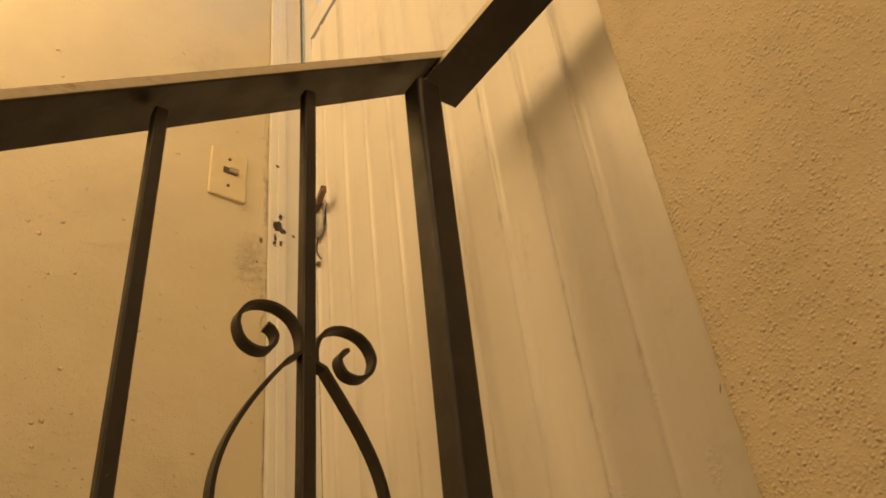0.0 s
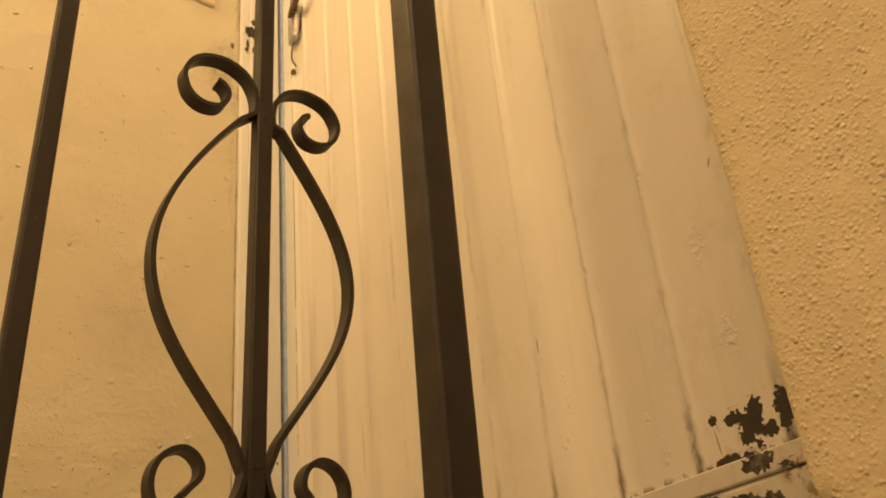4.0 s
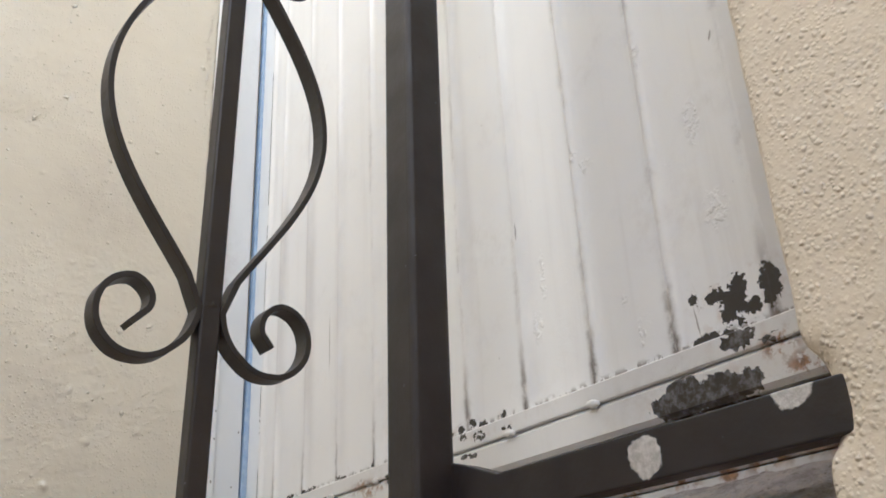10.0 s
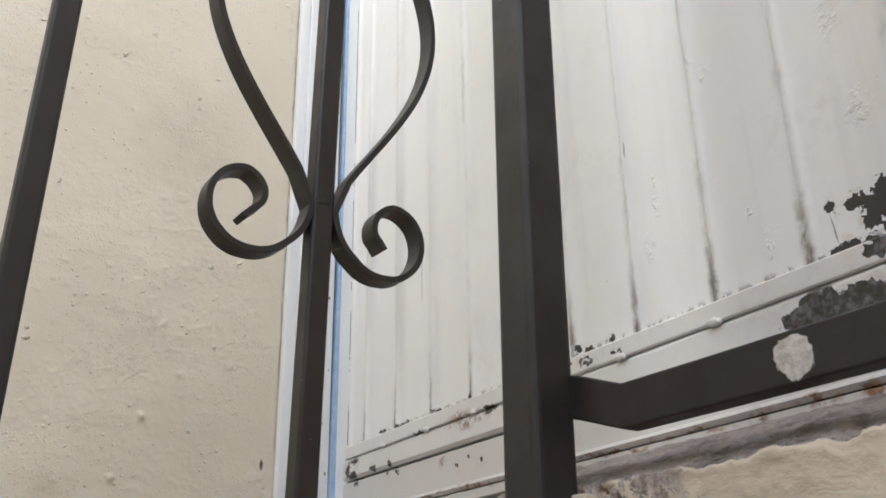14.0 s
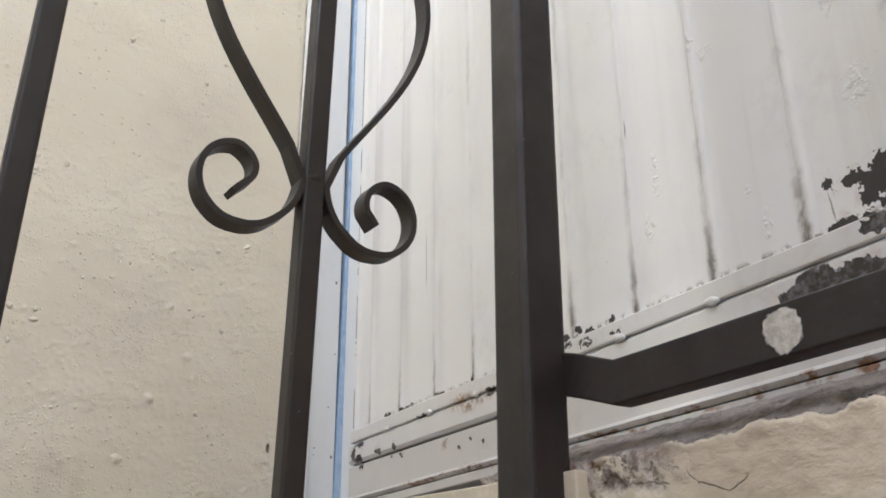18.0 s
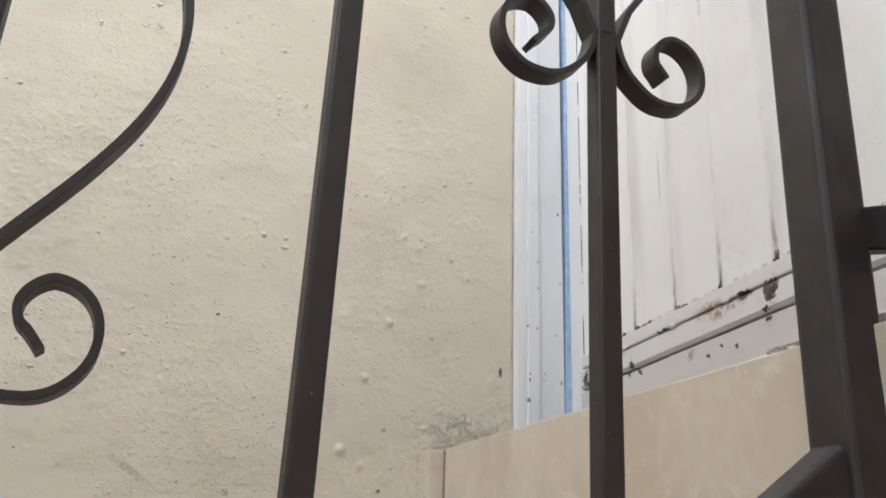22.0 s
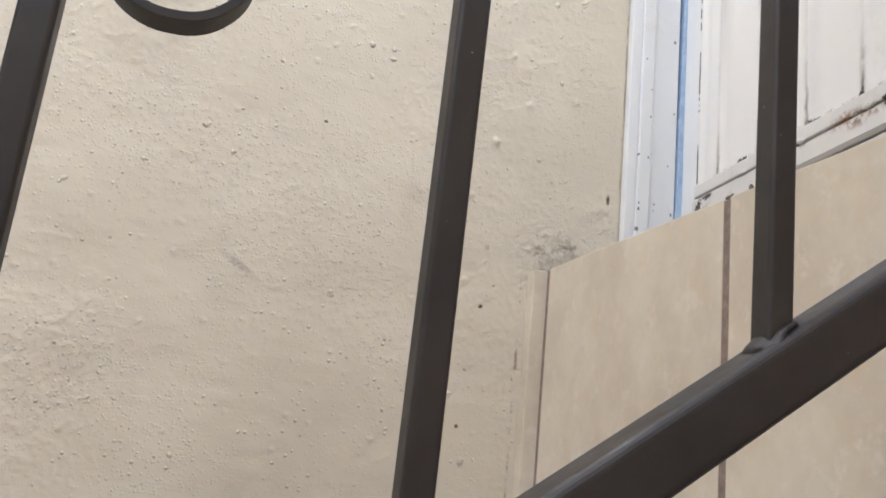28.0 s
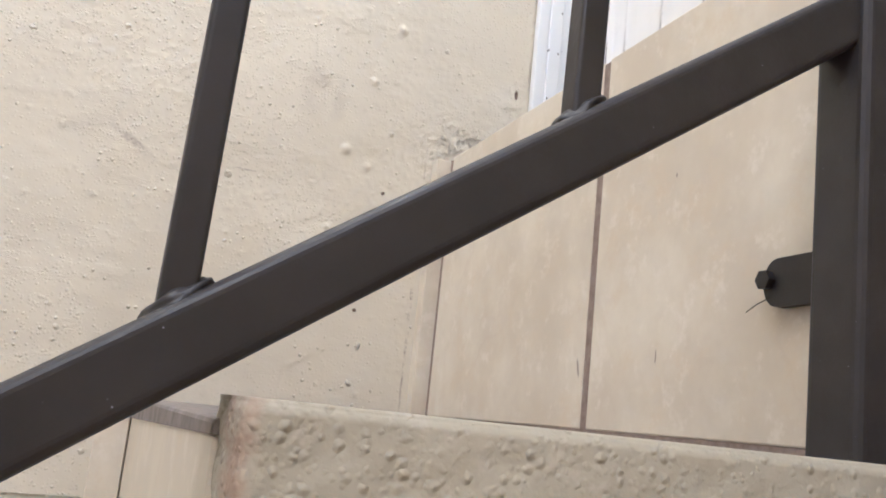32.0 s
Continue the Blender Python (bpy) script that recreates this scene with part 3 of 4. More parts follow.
def part(name, bm, material, parent=None, label="", smooth=False):
    me = bpy.data.meshes.new(name)
    bmesh.ops.recalc_face_normals(bm, faces=bm.faces)
    bm.to_mesh(me)
    bm.free()
    me.materials.append(material)
    if smooth:
        me.polygons.foreach_set("use_smooth", [True] * len(me.polygons))
    ob = new(name, me)
    ob.parent = parent
    if label:
        tagged(ob, label)
    return ob


def grid_part(name, pts, nu, nv, material, parent=None, label=""):
    """A smooth sheet from an (nu, nv, 3) array."""
    me = bpy.data.meshes.new(name)
    i = np.arange(nu * nv).reshape(nu, nv)
    quads = np.stack([i[:-1, :-1], i[1:, :-1], i[1:, 1:], i[:-1, 1:]], -1).reshape(-1, 4)
    me.from_pydata(pts.reshape(-1, 3).tolist(), [], quads.tolist())
    me.polygons.foreach_set("use_smooth", [True] * len(me.polygons))
    me.materials.append(material)
    ob = new(name, me)
    ob.parent = parent
    if label:
        tagged(ob, label)
    return ob


def fractal(x, y, z):
    return noise.fractal(Vector((x, y, z)), 0.9, 2.1, 4)


def sweep(bm, path, w, t, up=Vector((0, 1, 0)), cap=True, soft=0.09):
    """A flat bar along path: w wide along up, t thick across it."""
    rings = []
    for k, p in enumerate(path):
        d = (path[min(k + 1, len(path) - 1)] - path[max(k - 1, 0)]).normalized()
        s = d.cross(up).normalized()
        u = s.cross(d).normalized()
        c = soft * min(w, t)
        ring = []
        for k0, (a, b) in enumerate(((1, 1), (-1, 1), (-1, -1), (1, -1))):
            for f in (0, 0.2, 0.4, 0.6, 0.8, 1):
                g = (k0 + f) * math.pi / 2
                ring.append(bm.verts.new(p + s * (a * (t / 2 - c) + c * math.cos(g)) + u * (b * (w / 2 - c) + c * math.sin(g))))
        rings.append(ring)
    n = len(rings[0])
    for r0, r1 in zip(rings, rings[1:]):
        for i in range(n):
            bm.faces.new((r0[i], r0[(i + 1) % n], r1[(i + 1) % n], r1[i]))
    if cap:
        bm.faces.new(rings[0][::-1])
        bm.faces.new(rings[-1])
    return bm


def blob(bm, centre, r, seed, squash=(1, 1, 1), sub=2):
    res = bmesh.ops.create_icosphere(bm, subdivisions=sub, radius=1)
    for v in res["verts"]:
        k = 1 + 0.35 * noise.noise(v.co * 2.1 + Vector((seed * 3.7, seed, 0)))
        v.co = Vector(centre) + Vector((v.co.x * squash[0], v.co.y * squash[1], v.co.z * squash[2])) * (r * k)


# ---- large structure ----
Y_WALL, X_FACE, X_DOOR, Y_POST = 1.12, 0.45, 0.567, 0.546
Y_CORNER = 0.302
Z_TREAD = 1.048
bm = bmesh.new()
box(bm, -1.85, 0.80, Y_WALL, Y_WALL + 0.15, -0.2, 3.6)
wall_left = tagged(part("wall_left", bm, CREAM), "cream painted plaster wall with pimples, scuffs and grey smudges", "wall", kind="structure")


def lattice(u, v, scale, seed):
    """Smooth value noise, -1 to 1, over arrays u and v."""
    table = np.random.RandomState(seed).rand(257, 257) * 2 - 1
    a, b = u * scale + 60.3, v * scale + 17.7
    i, j = np.floor(a).astype(int), np.floor(b).astype(int)
    f, g = a - i, b - j
    f, g = f * f * (3 - 2 * f), g * g * (3 - 2 * g)
    i, j = i % 256, j % 256
    return (table[i, j] * (1 - f) + table[i + 1, j] * f) * (1 - g) + (table[i, j + 1] * (1 - f) + table[i + 1, j + 1] * f) * g


# trowelled plaster coat on the part of the left wall beside the flight
xs = np.arange(-0.26, 0.5345, 0.0018)
zs = np.concatenate([np.arange(0.95, 1.9, 0.0018), np.arange(1.9, 2.96, 0.0034)])
U, V = np.meshgrid(xs, zs, indexing="ij")
H = 0.0009 * lattice(U, V, 13, 1) + 0.0006 * lattice(U * 0.7, V, 31, 2) + 0.00028 * lattice(U * 0.55, V, 95, 3)
sandy = np.clip(0.5 + 0.9 * lattice(U, V, 9, 4), 0.0, 1.0)
H += sandy * 0.00075 * np.maximum(0, lattice(U, V, 270, 5) + 0.25 * lattice(U, V, 150, 6))
ridge = 1 - np.abs(lattice(U, V, 42, 7))
H += 0.0005 * np.clip((ridge - 0.93) / 0.07, 0, 1) * np.clip(lattice(U, V, 12, 8), 0, 1)
crumble = np.exp(-((U - 0.465) / 0.055) ** 2 - ((V - 1.338) / 0.026) ** 2) + 0.8 * np.exp(-((U - 0.53) / 0.03) ** 2 - ((V - 1.39) / 0.06) ** 2) + 0.5 * np.exp(-((U - 0.425) / 0.03) ** 2 - ((V - 1.2) / 0.12) ** 2)
crumble += 0.7 * np.exp(-((U - 0.5) / 0.03) ** 2 - ((V - 2.24) / 0.06) ** 2)
H += crumble * 0.0010 * (0.5 * lattice(U, V, 105, 9) + lattice(U, V, 260, 10))
rnd = np.random.RandomState(12)
lumps = [(0.378, 1.458, 0.0046, 0.0026), (0.353, 1.392, 0.0042, 0.0026), (0.331, 1.313, 0.005, 0.0024), (0.355, 1.299, 0.004, 0.0016), (0.322, 1.229, 0.0035, 0.0016), (0.415, 1.508, 0.004, 0.0014), (0.391, 1.563, 0.0042, 0.0018),
         (0.471, 1.525, 0.0052, 0.0012), (0.449, 1.426, 0.005, 0.001), (0.299, 1.387, 0.003, 0.0014)]
for k in range(2200):
    x, z, r = rnd.uniform(-0.25, 0.53), rnd.uniform(0.96, 2.9), 0.0012 + 0.0015 * rnd.rand() ** 4
    if rnd.rand() < 0.35 + 0.65 * (lattice(np.array([x]), np.array([z]), 8, 11)[0] > 0.0) * (z < 1.75):
        lumps.append((x, z, r, r * (0.25 + 0.3 * rnd.rand())))
for x, z, r, h in lumps:
    i0, i1 = np.searchsorted(xs, (x - 2.5 * r, x + 2.5 * r))
    j0, j1 = np.searchsorted(zs, (z - 2.5 * r, z + 2.5 * r))
    du, dv = (U[i0:i1, j0:j1] - x) / r, (V[i0:i1, j0:j1] - z) / r
    q, a = 0.65 + 0.5 * rnd.rand(), rnd.uniform(0, 3.1)
    e = (du * math.cos(a) + dv * math.sin(a)) ** 2 + ((dv * math.cos(a) - du * math.sin(a)) / q) ** 2
    H[i0:i1, j0:j1] += h * np.exp(-(e ** 1.5))
H += 0.0017
H *= np.clip((0.5345 - U) / 0.003, 0.25, 1)
grid_part("plaster_coat", np.stack([U, Y_WALL - np.maximum(H, 0.0003), V], -1), len(xs), len(zs), CREAM, wall_left)

# the wall on the door's hinge side: pebbled render wrapped round the corner
bm = bmesh.new()
box(bm, X_FACE + 0.012, 0.80, -1.7, Y_CORNER - 0.012, -0.2, 3.6)
wall_right = tagged(part("wall_right", bm, OUTER), "cream wall of coarse pebbled render beside the door", "wall", kind="structure")
STEP = 0.003
u0 = np.arange(-0.16, Y_CORNER - 0.006, STEP)
arc = np.linspace(0, math.pi / 2, 6)[1:-1]
u1 = np.arange(X_FACE + 0.006, 0.60, 0.003)
profile = [(X_FACE, y, -1.0, 0.0) for y in u0]
profile += [(X_FACE + 0.006 - 0.006 * math.cos(a), Y_CORNER - 0.006 + 0.006 * math.sin(a), -math.cos(a), math.sin(a)) for a in arc]
profile += [(x, Y_CORNER, 0.0, 1.0) for x in u1]
zs = np.arange(1.20, 2.36, STEP)
pts = np.zeros((len(profile), len(zs), 3))
run = 0.0
for i, (x, y, nx, ny) in enumerate(profile):
    if i:
        run += math.hypot(x - profile[i - 1][0], y - profile[i - 1][1])
    off = abs(y - Y_CORNER) if nx < -0.9 else 0.0
    for j, z in enumerate(zs):
        h = 0.0004 * fractal(run * 60, z * 60, 1) + 0.0004 * noise.noise(Vector((run * 16, z * 16, 5)))
        hole = math.exp(-((z - 1.374) / 0.020) ** 4) * math.exp(-(off / 0.011) ** 2)
        h -= 0.012 * hole
        pts[i, j] = (x + nx * h, y + ny * h, z)
grid_part("render_coat", pts, len(profile), len(zs), STUCCO, wall_right)

# the raised block under the door, its broken render and its tiles
bm = bmesh.new()
box(bm, X_FACE + 0.006, 0.80, Y_CORNER - 0.02, Y_WALL, -0.2, 1.310)
block = tagged(part("threshold_block", bm, CEMENT), "raised block under the door, tiled and roughly rendered", "threshold", kind="structure")


def door_x(y):
    """The leaf leans back a little towards its opening edge."""
    return 0.5605 + 0.065 * (y - 0.42)


def break_z(y):
    f = min(1.0, max(0.0, (0.465 - y) / 0.10))
    return 1.3262 + 0.0034 * f * f * (3 - 2 * f) + 0.0038 * fractal(y * 55, 2.0, 0) + 0.0012 * fractal(y * 260, 5.0, 0)


ys = np.arange(0.296, 0.62, 0.0018)
fs = np.concatenate([np.linspace(-1, 0, 120), np.linspace(0.1, 1, 8)])
pts = np.zeros((len(ys), len(fs), 3))
for i, y in enumerate(ys):
    ztop = break_z(y)
    for j, f in enumerate(fs):
        z = ztop + 0.25 * min(f, 0)
        h = 0.0014 * fractal(y * 22, z * 50, 4) + 0.0007 * fractal(y * 130, z * 130, 6)
        pitted = min(1.0, max(0.0, (y - 0.462) / 0.03)) + 0.5 * math.exp(-((z - ztop) / 0.008) ** 2)
        h -= 0.0085 * pitted * max(0.0, fractal(y * 95, z * 95, 11) - 0.05)
        pts[i, j] = (X_FACE - h + 0.009 * max(f, 0), y, z - 0.0015 * max(f, 0) ** 2)
grid_part("broken_render", pts, len(ys), len(fs), BLOCK, block, "cracked cream render with a broken upper edge")
ts = np.linspace(0, 1, 56)
pts = np.zeros((len(ys), len(ts), 3))
for i, y in enumerate(ys):
    z0, z1 = break_z(y) - 0.0015, 1.3545 + 0.024 * (1 - y)
    for j, f in enumerate(ts):
        h = 0.0022 * fractal(y * 70, f * 8, 3) + 0.0015 * fractal(y * 200, f * 22, 8)
        k = math.sin(f * math.pi) ** 0.5
        pts[i, j] = (X_FACE + 0.003 + (door_x(y) - X_FACE) * f + 0.4 * h * k, y, z0 + (z1 - z0) * f ** 0.8 + h * k)
grid_part("mortar_bed", pts, len(ys), len(ts), MORTAR, block, "grey broken mortar under the sill")

# ---- sill, frame and door ----
def slope(y, z_at_one, k=0.068):
    return z_at_one + k * (1.0 - y)


def sloped_strip(bm, x0, x1, y0, y1, za, ka, zb, kb, bevel=0.0015):
    """A bar along y between two leaning lines, za and zb high at y = 1, that rise by ka and kb a metre."""
    n = 14
    ends = []
    for i in range(n + 1):
        y = y0 + (y1 - y0) * i / n
        w = 0.0007 * noise.noise(Vector((y * 23, za * 9, 0)))
        a, b = slope(y, za, ka), slope(y, zb, kb)
        c = bevel
        ends.append([bm.verts.new(p) for p in ((x1, y, a), (x0 + c + w, y, a), (x0 + w, y, a + c), (x0 + w, y, b - c), (x0 + c + w, y, b), (x1, y, b))])
    for p, q in zip(ends, ends[1:]):
        for i in range(6):
            bm.faces.new((p[i], p[(i + 1) % 6], q[(i + 1) % 6], q[i]))
    bm.faces.new(ends[0])
    bm.faces.new(ends[-1][::-1])


def dpart(name, bm, mat, parent, label="", smooth=False):
    """A part built against the plane X_DOOR, set back along the leaning leaf."""
    for v in bm.verts:
        v.co.x += door_x(v.co.y) - X_DOOR
    return part(name, bm, mat, parent, label, smooth)


door = tagged(new("door_1"), "white-painted ribbed steel door, closed, flaking along its foot", "door", kind="structure")
Z_PANEL_TOP, Y_LEAF = 2.81, 1.071
for k in range(-2, 9):
    y0 = RIB0 + RIB * k
    y1 = min(y0 + RIB, Y_LEAF)
    bm = bmesh.new()
    w = y1 - y0
    sec = [(0.0, 0.0006), (0.003, 0.0008), (0.009, 0.0002), (0.014, 0.0), (w * 0.5, -0.0003), (w - 0.018, 0.0003), (w - 0.0105, 0.0004), (w - 0.0078, -0.0014), (w - 0.0055, -0.0026), (w - 0.0032, -0.0022), (w - 0.0012, -0.0004), (w, 0.0006)]
    if k == -2:
        sec = [(dy, max(dx, 0.0)) for dy, dx in sec]
    rows = []
    for f in np.linspace(0, 1, 16) ** 1.3:
        row = []
        for dy, dx in sec:
            zb = slope(y0 + dy, 1.4365, 0.0215)
            z = zb + (Z_PANEL_TOP - zb) * f
            row.append(bm.verts.new((X_DOOR + dx + 0.0010 * noise.noise(Vector(((y0 + dy) * 16, z * 5, 0))), y0 + dy, z)))
        rows.append(row)
    for a, b in zip(rows, rows[1:]):
        for i in range(len(sec) - 1):
            bm.faces.new((a[i], a[i + 1], b[i + 1], b[i]))
    dpart("panel_strip", bm, DOOR, door, smooth=True)
bm = bmesh.new()
box(bm, X_DOOR + 0.0045, X_DOOR + 0.034, 0.31, Y_LEAF - 0.001, 1.45, 2.80)
dpart("door_core", bm, SHADOW_GAP, door)
bm = bmesh.new()
sloped_strip(bm, X_DOOR - 0.0047, X_DOOR + 0.03, 0.31, Y_LEAF, 1.4232, 0.021, 1.4372, 0.0215, 0.001)
dpart("upper_foot_rail", bm, DOOR_RAIL, door)
bm = bmesh.new()
sloped_strip(bm, X_DOOR - 0.0042, X_DOOR + 0.03, 0.31, 1.0758, 1.3995, 0.019, 1.4229, 0.021, 0.0032)
dpart("lower_foot_rail", bm, DOOR_RAIL, door)
for y, r in ((0.325, 0.003), (0.514, 0.0042), (0.604, 0.004), (0.8, 0.0036), (0.884, 0.0038), (0.975, 0.0032)):
    bm = bmesh.new()
    for dy in (-0.9, 0, 0.8):
        blob(bm, (X_DOOR - 0.0055, y + dy * r, slope(y, 1.4232, 0.021) + 0.0006 * dy), r * (1 - 0.35 * abs(dy)), y * 10 + dy, (0.6, 1.1, 0.8))
    dpart("weld_bead", bm, DOOR_RAIL, door, smooth=True)
bm = bmesh.new()
box(bm, X_DOOR - 0.004, X_DOOR + 0.03, 0.31, Y_LEAF, 2.816, 2.878, 0.002)
dpart("middle_rail", bm, DOOR, door)
bm = bmesh.new()
box(bm, X_DOOR - 0.004, X_DOOR + 0.03, 1.035, Y_LEAF, 2.88, 3.35, 0.002)
dpart("stile", bm, DOOR, door)
bm = bmesh.new()
box(bm, X_DOOR + 0.010, X_DOOR + 0.015, 0.31, 1.034, 2.88, 3.35)
pane = dpart("window_pane", bm, GLASS, door, "clear glass pane above the ribbed panel")
pane.visible_shadow = False

bm = bmesh.new()
box(bm, 1.20, 1.22, 0.1, 1.6, 2.6, 4.2)
outside = Nodes("bright_sky_glow")
outside.bsdf.inputs["Emission Color"].default_value = (0.62, 0.78, 1.0, 1)
outside.bsdf.inputs["Emission Strength"].default_value = 3.0
tagged(part("backdrop", bm, outside.done((0.6, 0.7, 0.8), 1.0)), "bright overcast sky behind the door's window", "sky", kind="structure")

# lock at the opening edge: dark recess, bright case, lever, wire hook below
bm = bmesh.new()
bmesh.ops.create_cone(bm, cap_ends=True, segments=20, radius1=0.020, radius2=0.018, depth=0.006, matrix=pose(X_DOOR - 0.002, 1.044, 2.327, 0, 90, 0) @ Matrix.Diagonal((1.5, 0.8, 1, 1)))
lock = dpart("lock_plate", bm, DARK_STEEL, door, "dark worn lock plate")
bm = bmesh.new()
sweep(bm, [Vector((X_DOOR - 0.012, 1.048, 2.336)), Vector((X_DOOR - 0.018, 1.02, 2.3365)), Vector((X_DOOR - 0.024, 0.990, 2.336))], 0.009, 0.012)
dpart("lever", bm, RUSTY, lock, "dull brown lever")
bm = bmesh.new()
box(bm, X_DOOR - 0.012, X_DOOR - 0.003, 1.026, 1.062, 2.283, 2.345, 0.004)
for v in bm.verts:
    v.co.y -= 0.25 * (v.co.z - 2.32) * (1 if v.co.y < 1.04 else 0)
dpart("lock_case", bm, STEEL, lock, "bright scratched steel case")
bm = bmesh.new()
sweep(bm, [Vector((X_DOOR - 0.006, 1.052 + 0.010 * math.sin(a * 1.1) - 0.006 * a / 3, 2.285 - 0.017 * a)) for a in np.linspace(0, 3.1, 12)], 0.0022, 0.0022, Vector((1, 0, 0)))
dpart("wire_hook", bm, DARK_STEEL, lock, smooth=True)
bm = bmesh.new()
blob(bm, (X_DOOR - 0.003, 1.061, 2.235), 0.006, 4, (0.6, 0.9, 0.8))
dpart("rusty_stud", bm, RUSTY, lock, smooth=True)

# frame: stepped steel jamb along the cream wall, with a thin blue line beside the leaf
frame_ob = tagged(new("door_frame"), "bluish white gloss steel door frame with a blue painted line", "door frame", kind="structure")
# edge_shadow is a thin added strip that draws the leaf gap's shade
for name, x0, x1, y0, y1, z0, mat, label in (("outer_jamb", 0.534, 0.5475, 1.109, 1.1195, 1.312, FRAME, ""), ("bead", 0.5475, 0.5635, 1.1062, 1.1192, 1.312, FRAME, ""),
                                             ("inner_jamb", 0.5635, 0.5985, 1.110, 1.1195, 1.312, FRAME, ""), ("blue_line", 0.5985, 0.6078, 1.109, 1.1192, 1.312, TAPE, "light blue painted line"),
                                             ("stop", 0.6078, 0.645, 1.076, 1.1195, 1.345, FRAME, ""), ("edge_shadow", 0.6022, 0.645, 1.0705, 1.0735, 1.432, GAP_LINE, "thin strip with painted gap shade at the leaf's edge")):
    bm = bmesh.new()
    box(bm, x0, x1, y0, y1, z0, 3.4, 0.0006 if name == "blue_line" else 0.0012)
    if name == "blue_line":
        bmesh.ops.bisect_plane(bm, geom=bm.verts[:] + bm.edges[:] + bm.faces[:], plane_co=(0, 0, 1.7), plane_no=(0, 0, 1))
        for v in bm.verts:
            v.co.x += (0.0055 if v.co.x < 0.603 else 0) * max(0, min(1, (v.co.z - 1.5) / 0.2))
    part(name, bm, mat, frame_ob, label)
sill = tagged(new("door_sill"), "white gloss steel sill with a rusty lip under the door", "door sill", kind="structure")
bm = bmesh.new()
sloped_strip(bm, X_DOOR - 0.002, X_DOOR + 0.04, 0.30, 1.078, 1.3585, 0.024, 1.3968, 0.019)
dpart("sill_face", bm, SILL, sill)
bm = bmesh.new()
sloped_strip(bm, X_DOOR - 0.007, X_DOOR + 0.02, 0.30, 1.078, 1.3575, 0.024, 1.3635, 0.024, 0.0028)
dpart("sill_lip", bm, SILL, sill, "rust-edged rounded lip")
bm = bmesh.new()
sloped_strip(bm, X_DOOR - 0.0045, X_DOOR + 0.02, 0.30, 1.078, 1.3475, 0.024, 1.3565, 0.024, 0.001)
dpart("under_strip", bm, SILL, sill, "white paint strip under the lip")
# the gap's shade, put in as a dark box behind the sill
bm = bmesh.new()
box(bm, X_DOOR + 0.012, X_DOOR + 0.05, 0.30, 1.0705, 1.31, 1.46)
dpart("gap_shadow", bm, SHADOW_GAP, sill, "dark box standing for the gap's shade between leaf and sill")
bm = bmesh.new()
box(bm, 0.66, 0.80, Y_CORNER - 0.02, Y_WALL, 3.352, 3.6)
tagged(part("wall_over_door", bm, OUTER), "cream wall over the door", "wall", kind="structure")

# ---- stair flight ----
RISE, RUN = 0.186, 0.27
stair = tagged(new("staircase"), "tiled concrete stair flight with a rendered side", "stairs", kind="structure")
for k in range(5):
    zt = Z_TREAD - RISE * k
    x1 = 0.445 if k == 0 else 0.165 - RUN * (k - 1)
    x0 = 0.165 - RUN * k
    bm = bmesh.new()
    box(bm, x0 + 0.008, x1 + 0.01, 0.545, Y_WALL - 0.001, -0.1 if k else 0.2, zt - 0.036)
    part("step_core", bm, CEMENT, stair)
    bm = bmesh.new()
    top = zt - (0.0075 if k == 0 else 0.0)
    box(bm, x0, x1, 0.550, Y_WALL - 0.001, zt - 0.017, top, 0.002)
    for v in bm.verts:
        if v.co.z < zt - 0.012:
            v.co.z = zt - 0.013 - 0.013 * (v.co.y - 0.550) / 0.57
    part("tread", bm, NOSING, stair, "grey cement tread edge")
    bm = bmesh.new()
    box(bm, x0 + 0.001, x0 + 0.009, 0.552, Y_WALL - 0.009, zt - RISE + 0.004, zt - 0.0135, 0.001)
    part("riser_tile", bm, TILE, stair)
    bm = bmesh.new()
    box(bm, x0 - 0.028, x0 + 0.0, Y_WALL - 0.008, Y_WALL - 0.001, zt - RISE + 0.004, zt - 0.02, 0.001)
    part("skirting_tile", bm, TILE, stair)
# rendered face of the top step's side
xs = np.arange(0.176, 0.452, 0.003)
zs = np.concatenate([np.arange(0.86, Z_TREAD - 0.002, 0.003), Z_TREAD - 0.002 + 0.002 * np.sin(np.linspace(0, math.pi / 2, 4)), np.full(8, Z_TREAD)])
back = np.concatenate([np.zeros(len(zs) - 12), 0.002 - 0.002 * np.cos(np.linspace(0, math.pi / 2, 4)), 0.002 + np.linspace(0.002, 0.017, 8)])
pts = np.zeros((len(xs) + 8, len(zs), 3))
for i in range(len(xs) + 8):
    x = xs[max(i - 8, 0)]
    turn = max(0, 8 - i) / 8
    for j, z in enumerate(zs):
        h = 0.0013 * fractal(x * 70, z * 95, 8) + 0.0010 * noise.noise(Vector((x * 45, z * 70, 3)))
        h *= min(1.0, max(0.12, (Z_TREAD - 0.004 - z) / 0.008))
        a = min(1.0, turn * 2) * math.pi / 2
        b = max(0.0, turn * 2 - 1)
        if turn:
            pts[i, j] = (0.176 - (0.006 + h) * math.sin(a) - 0.003 * b, 0.528 - (0.006 + h) * math.cos(a) + 0.028 * b + back[j], z)
        else:
            pts[i, j] = (x, 0.522 - h + back[j], z)
grid_part("stringer_render", pts, len(xs) + 8, len(zs), STRING, stair, "lumpy cream render on the stair's side")

# tiles of the block
X_TILE = 0.442
bm = bmesh.new()
box(bm, X_TILE + 0.0007, X_FACE + 0.008, 0.531, Y_WALL - 0.001, 1.0, 1.3195)
part("grout_bed", bm, GROUT, block, "brown grout")
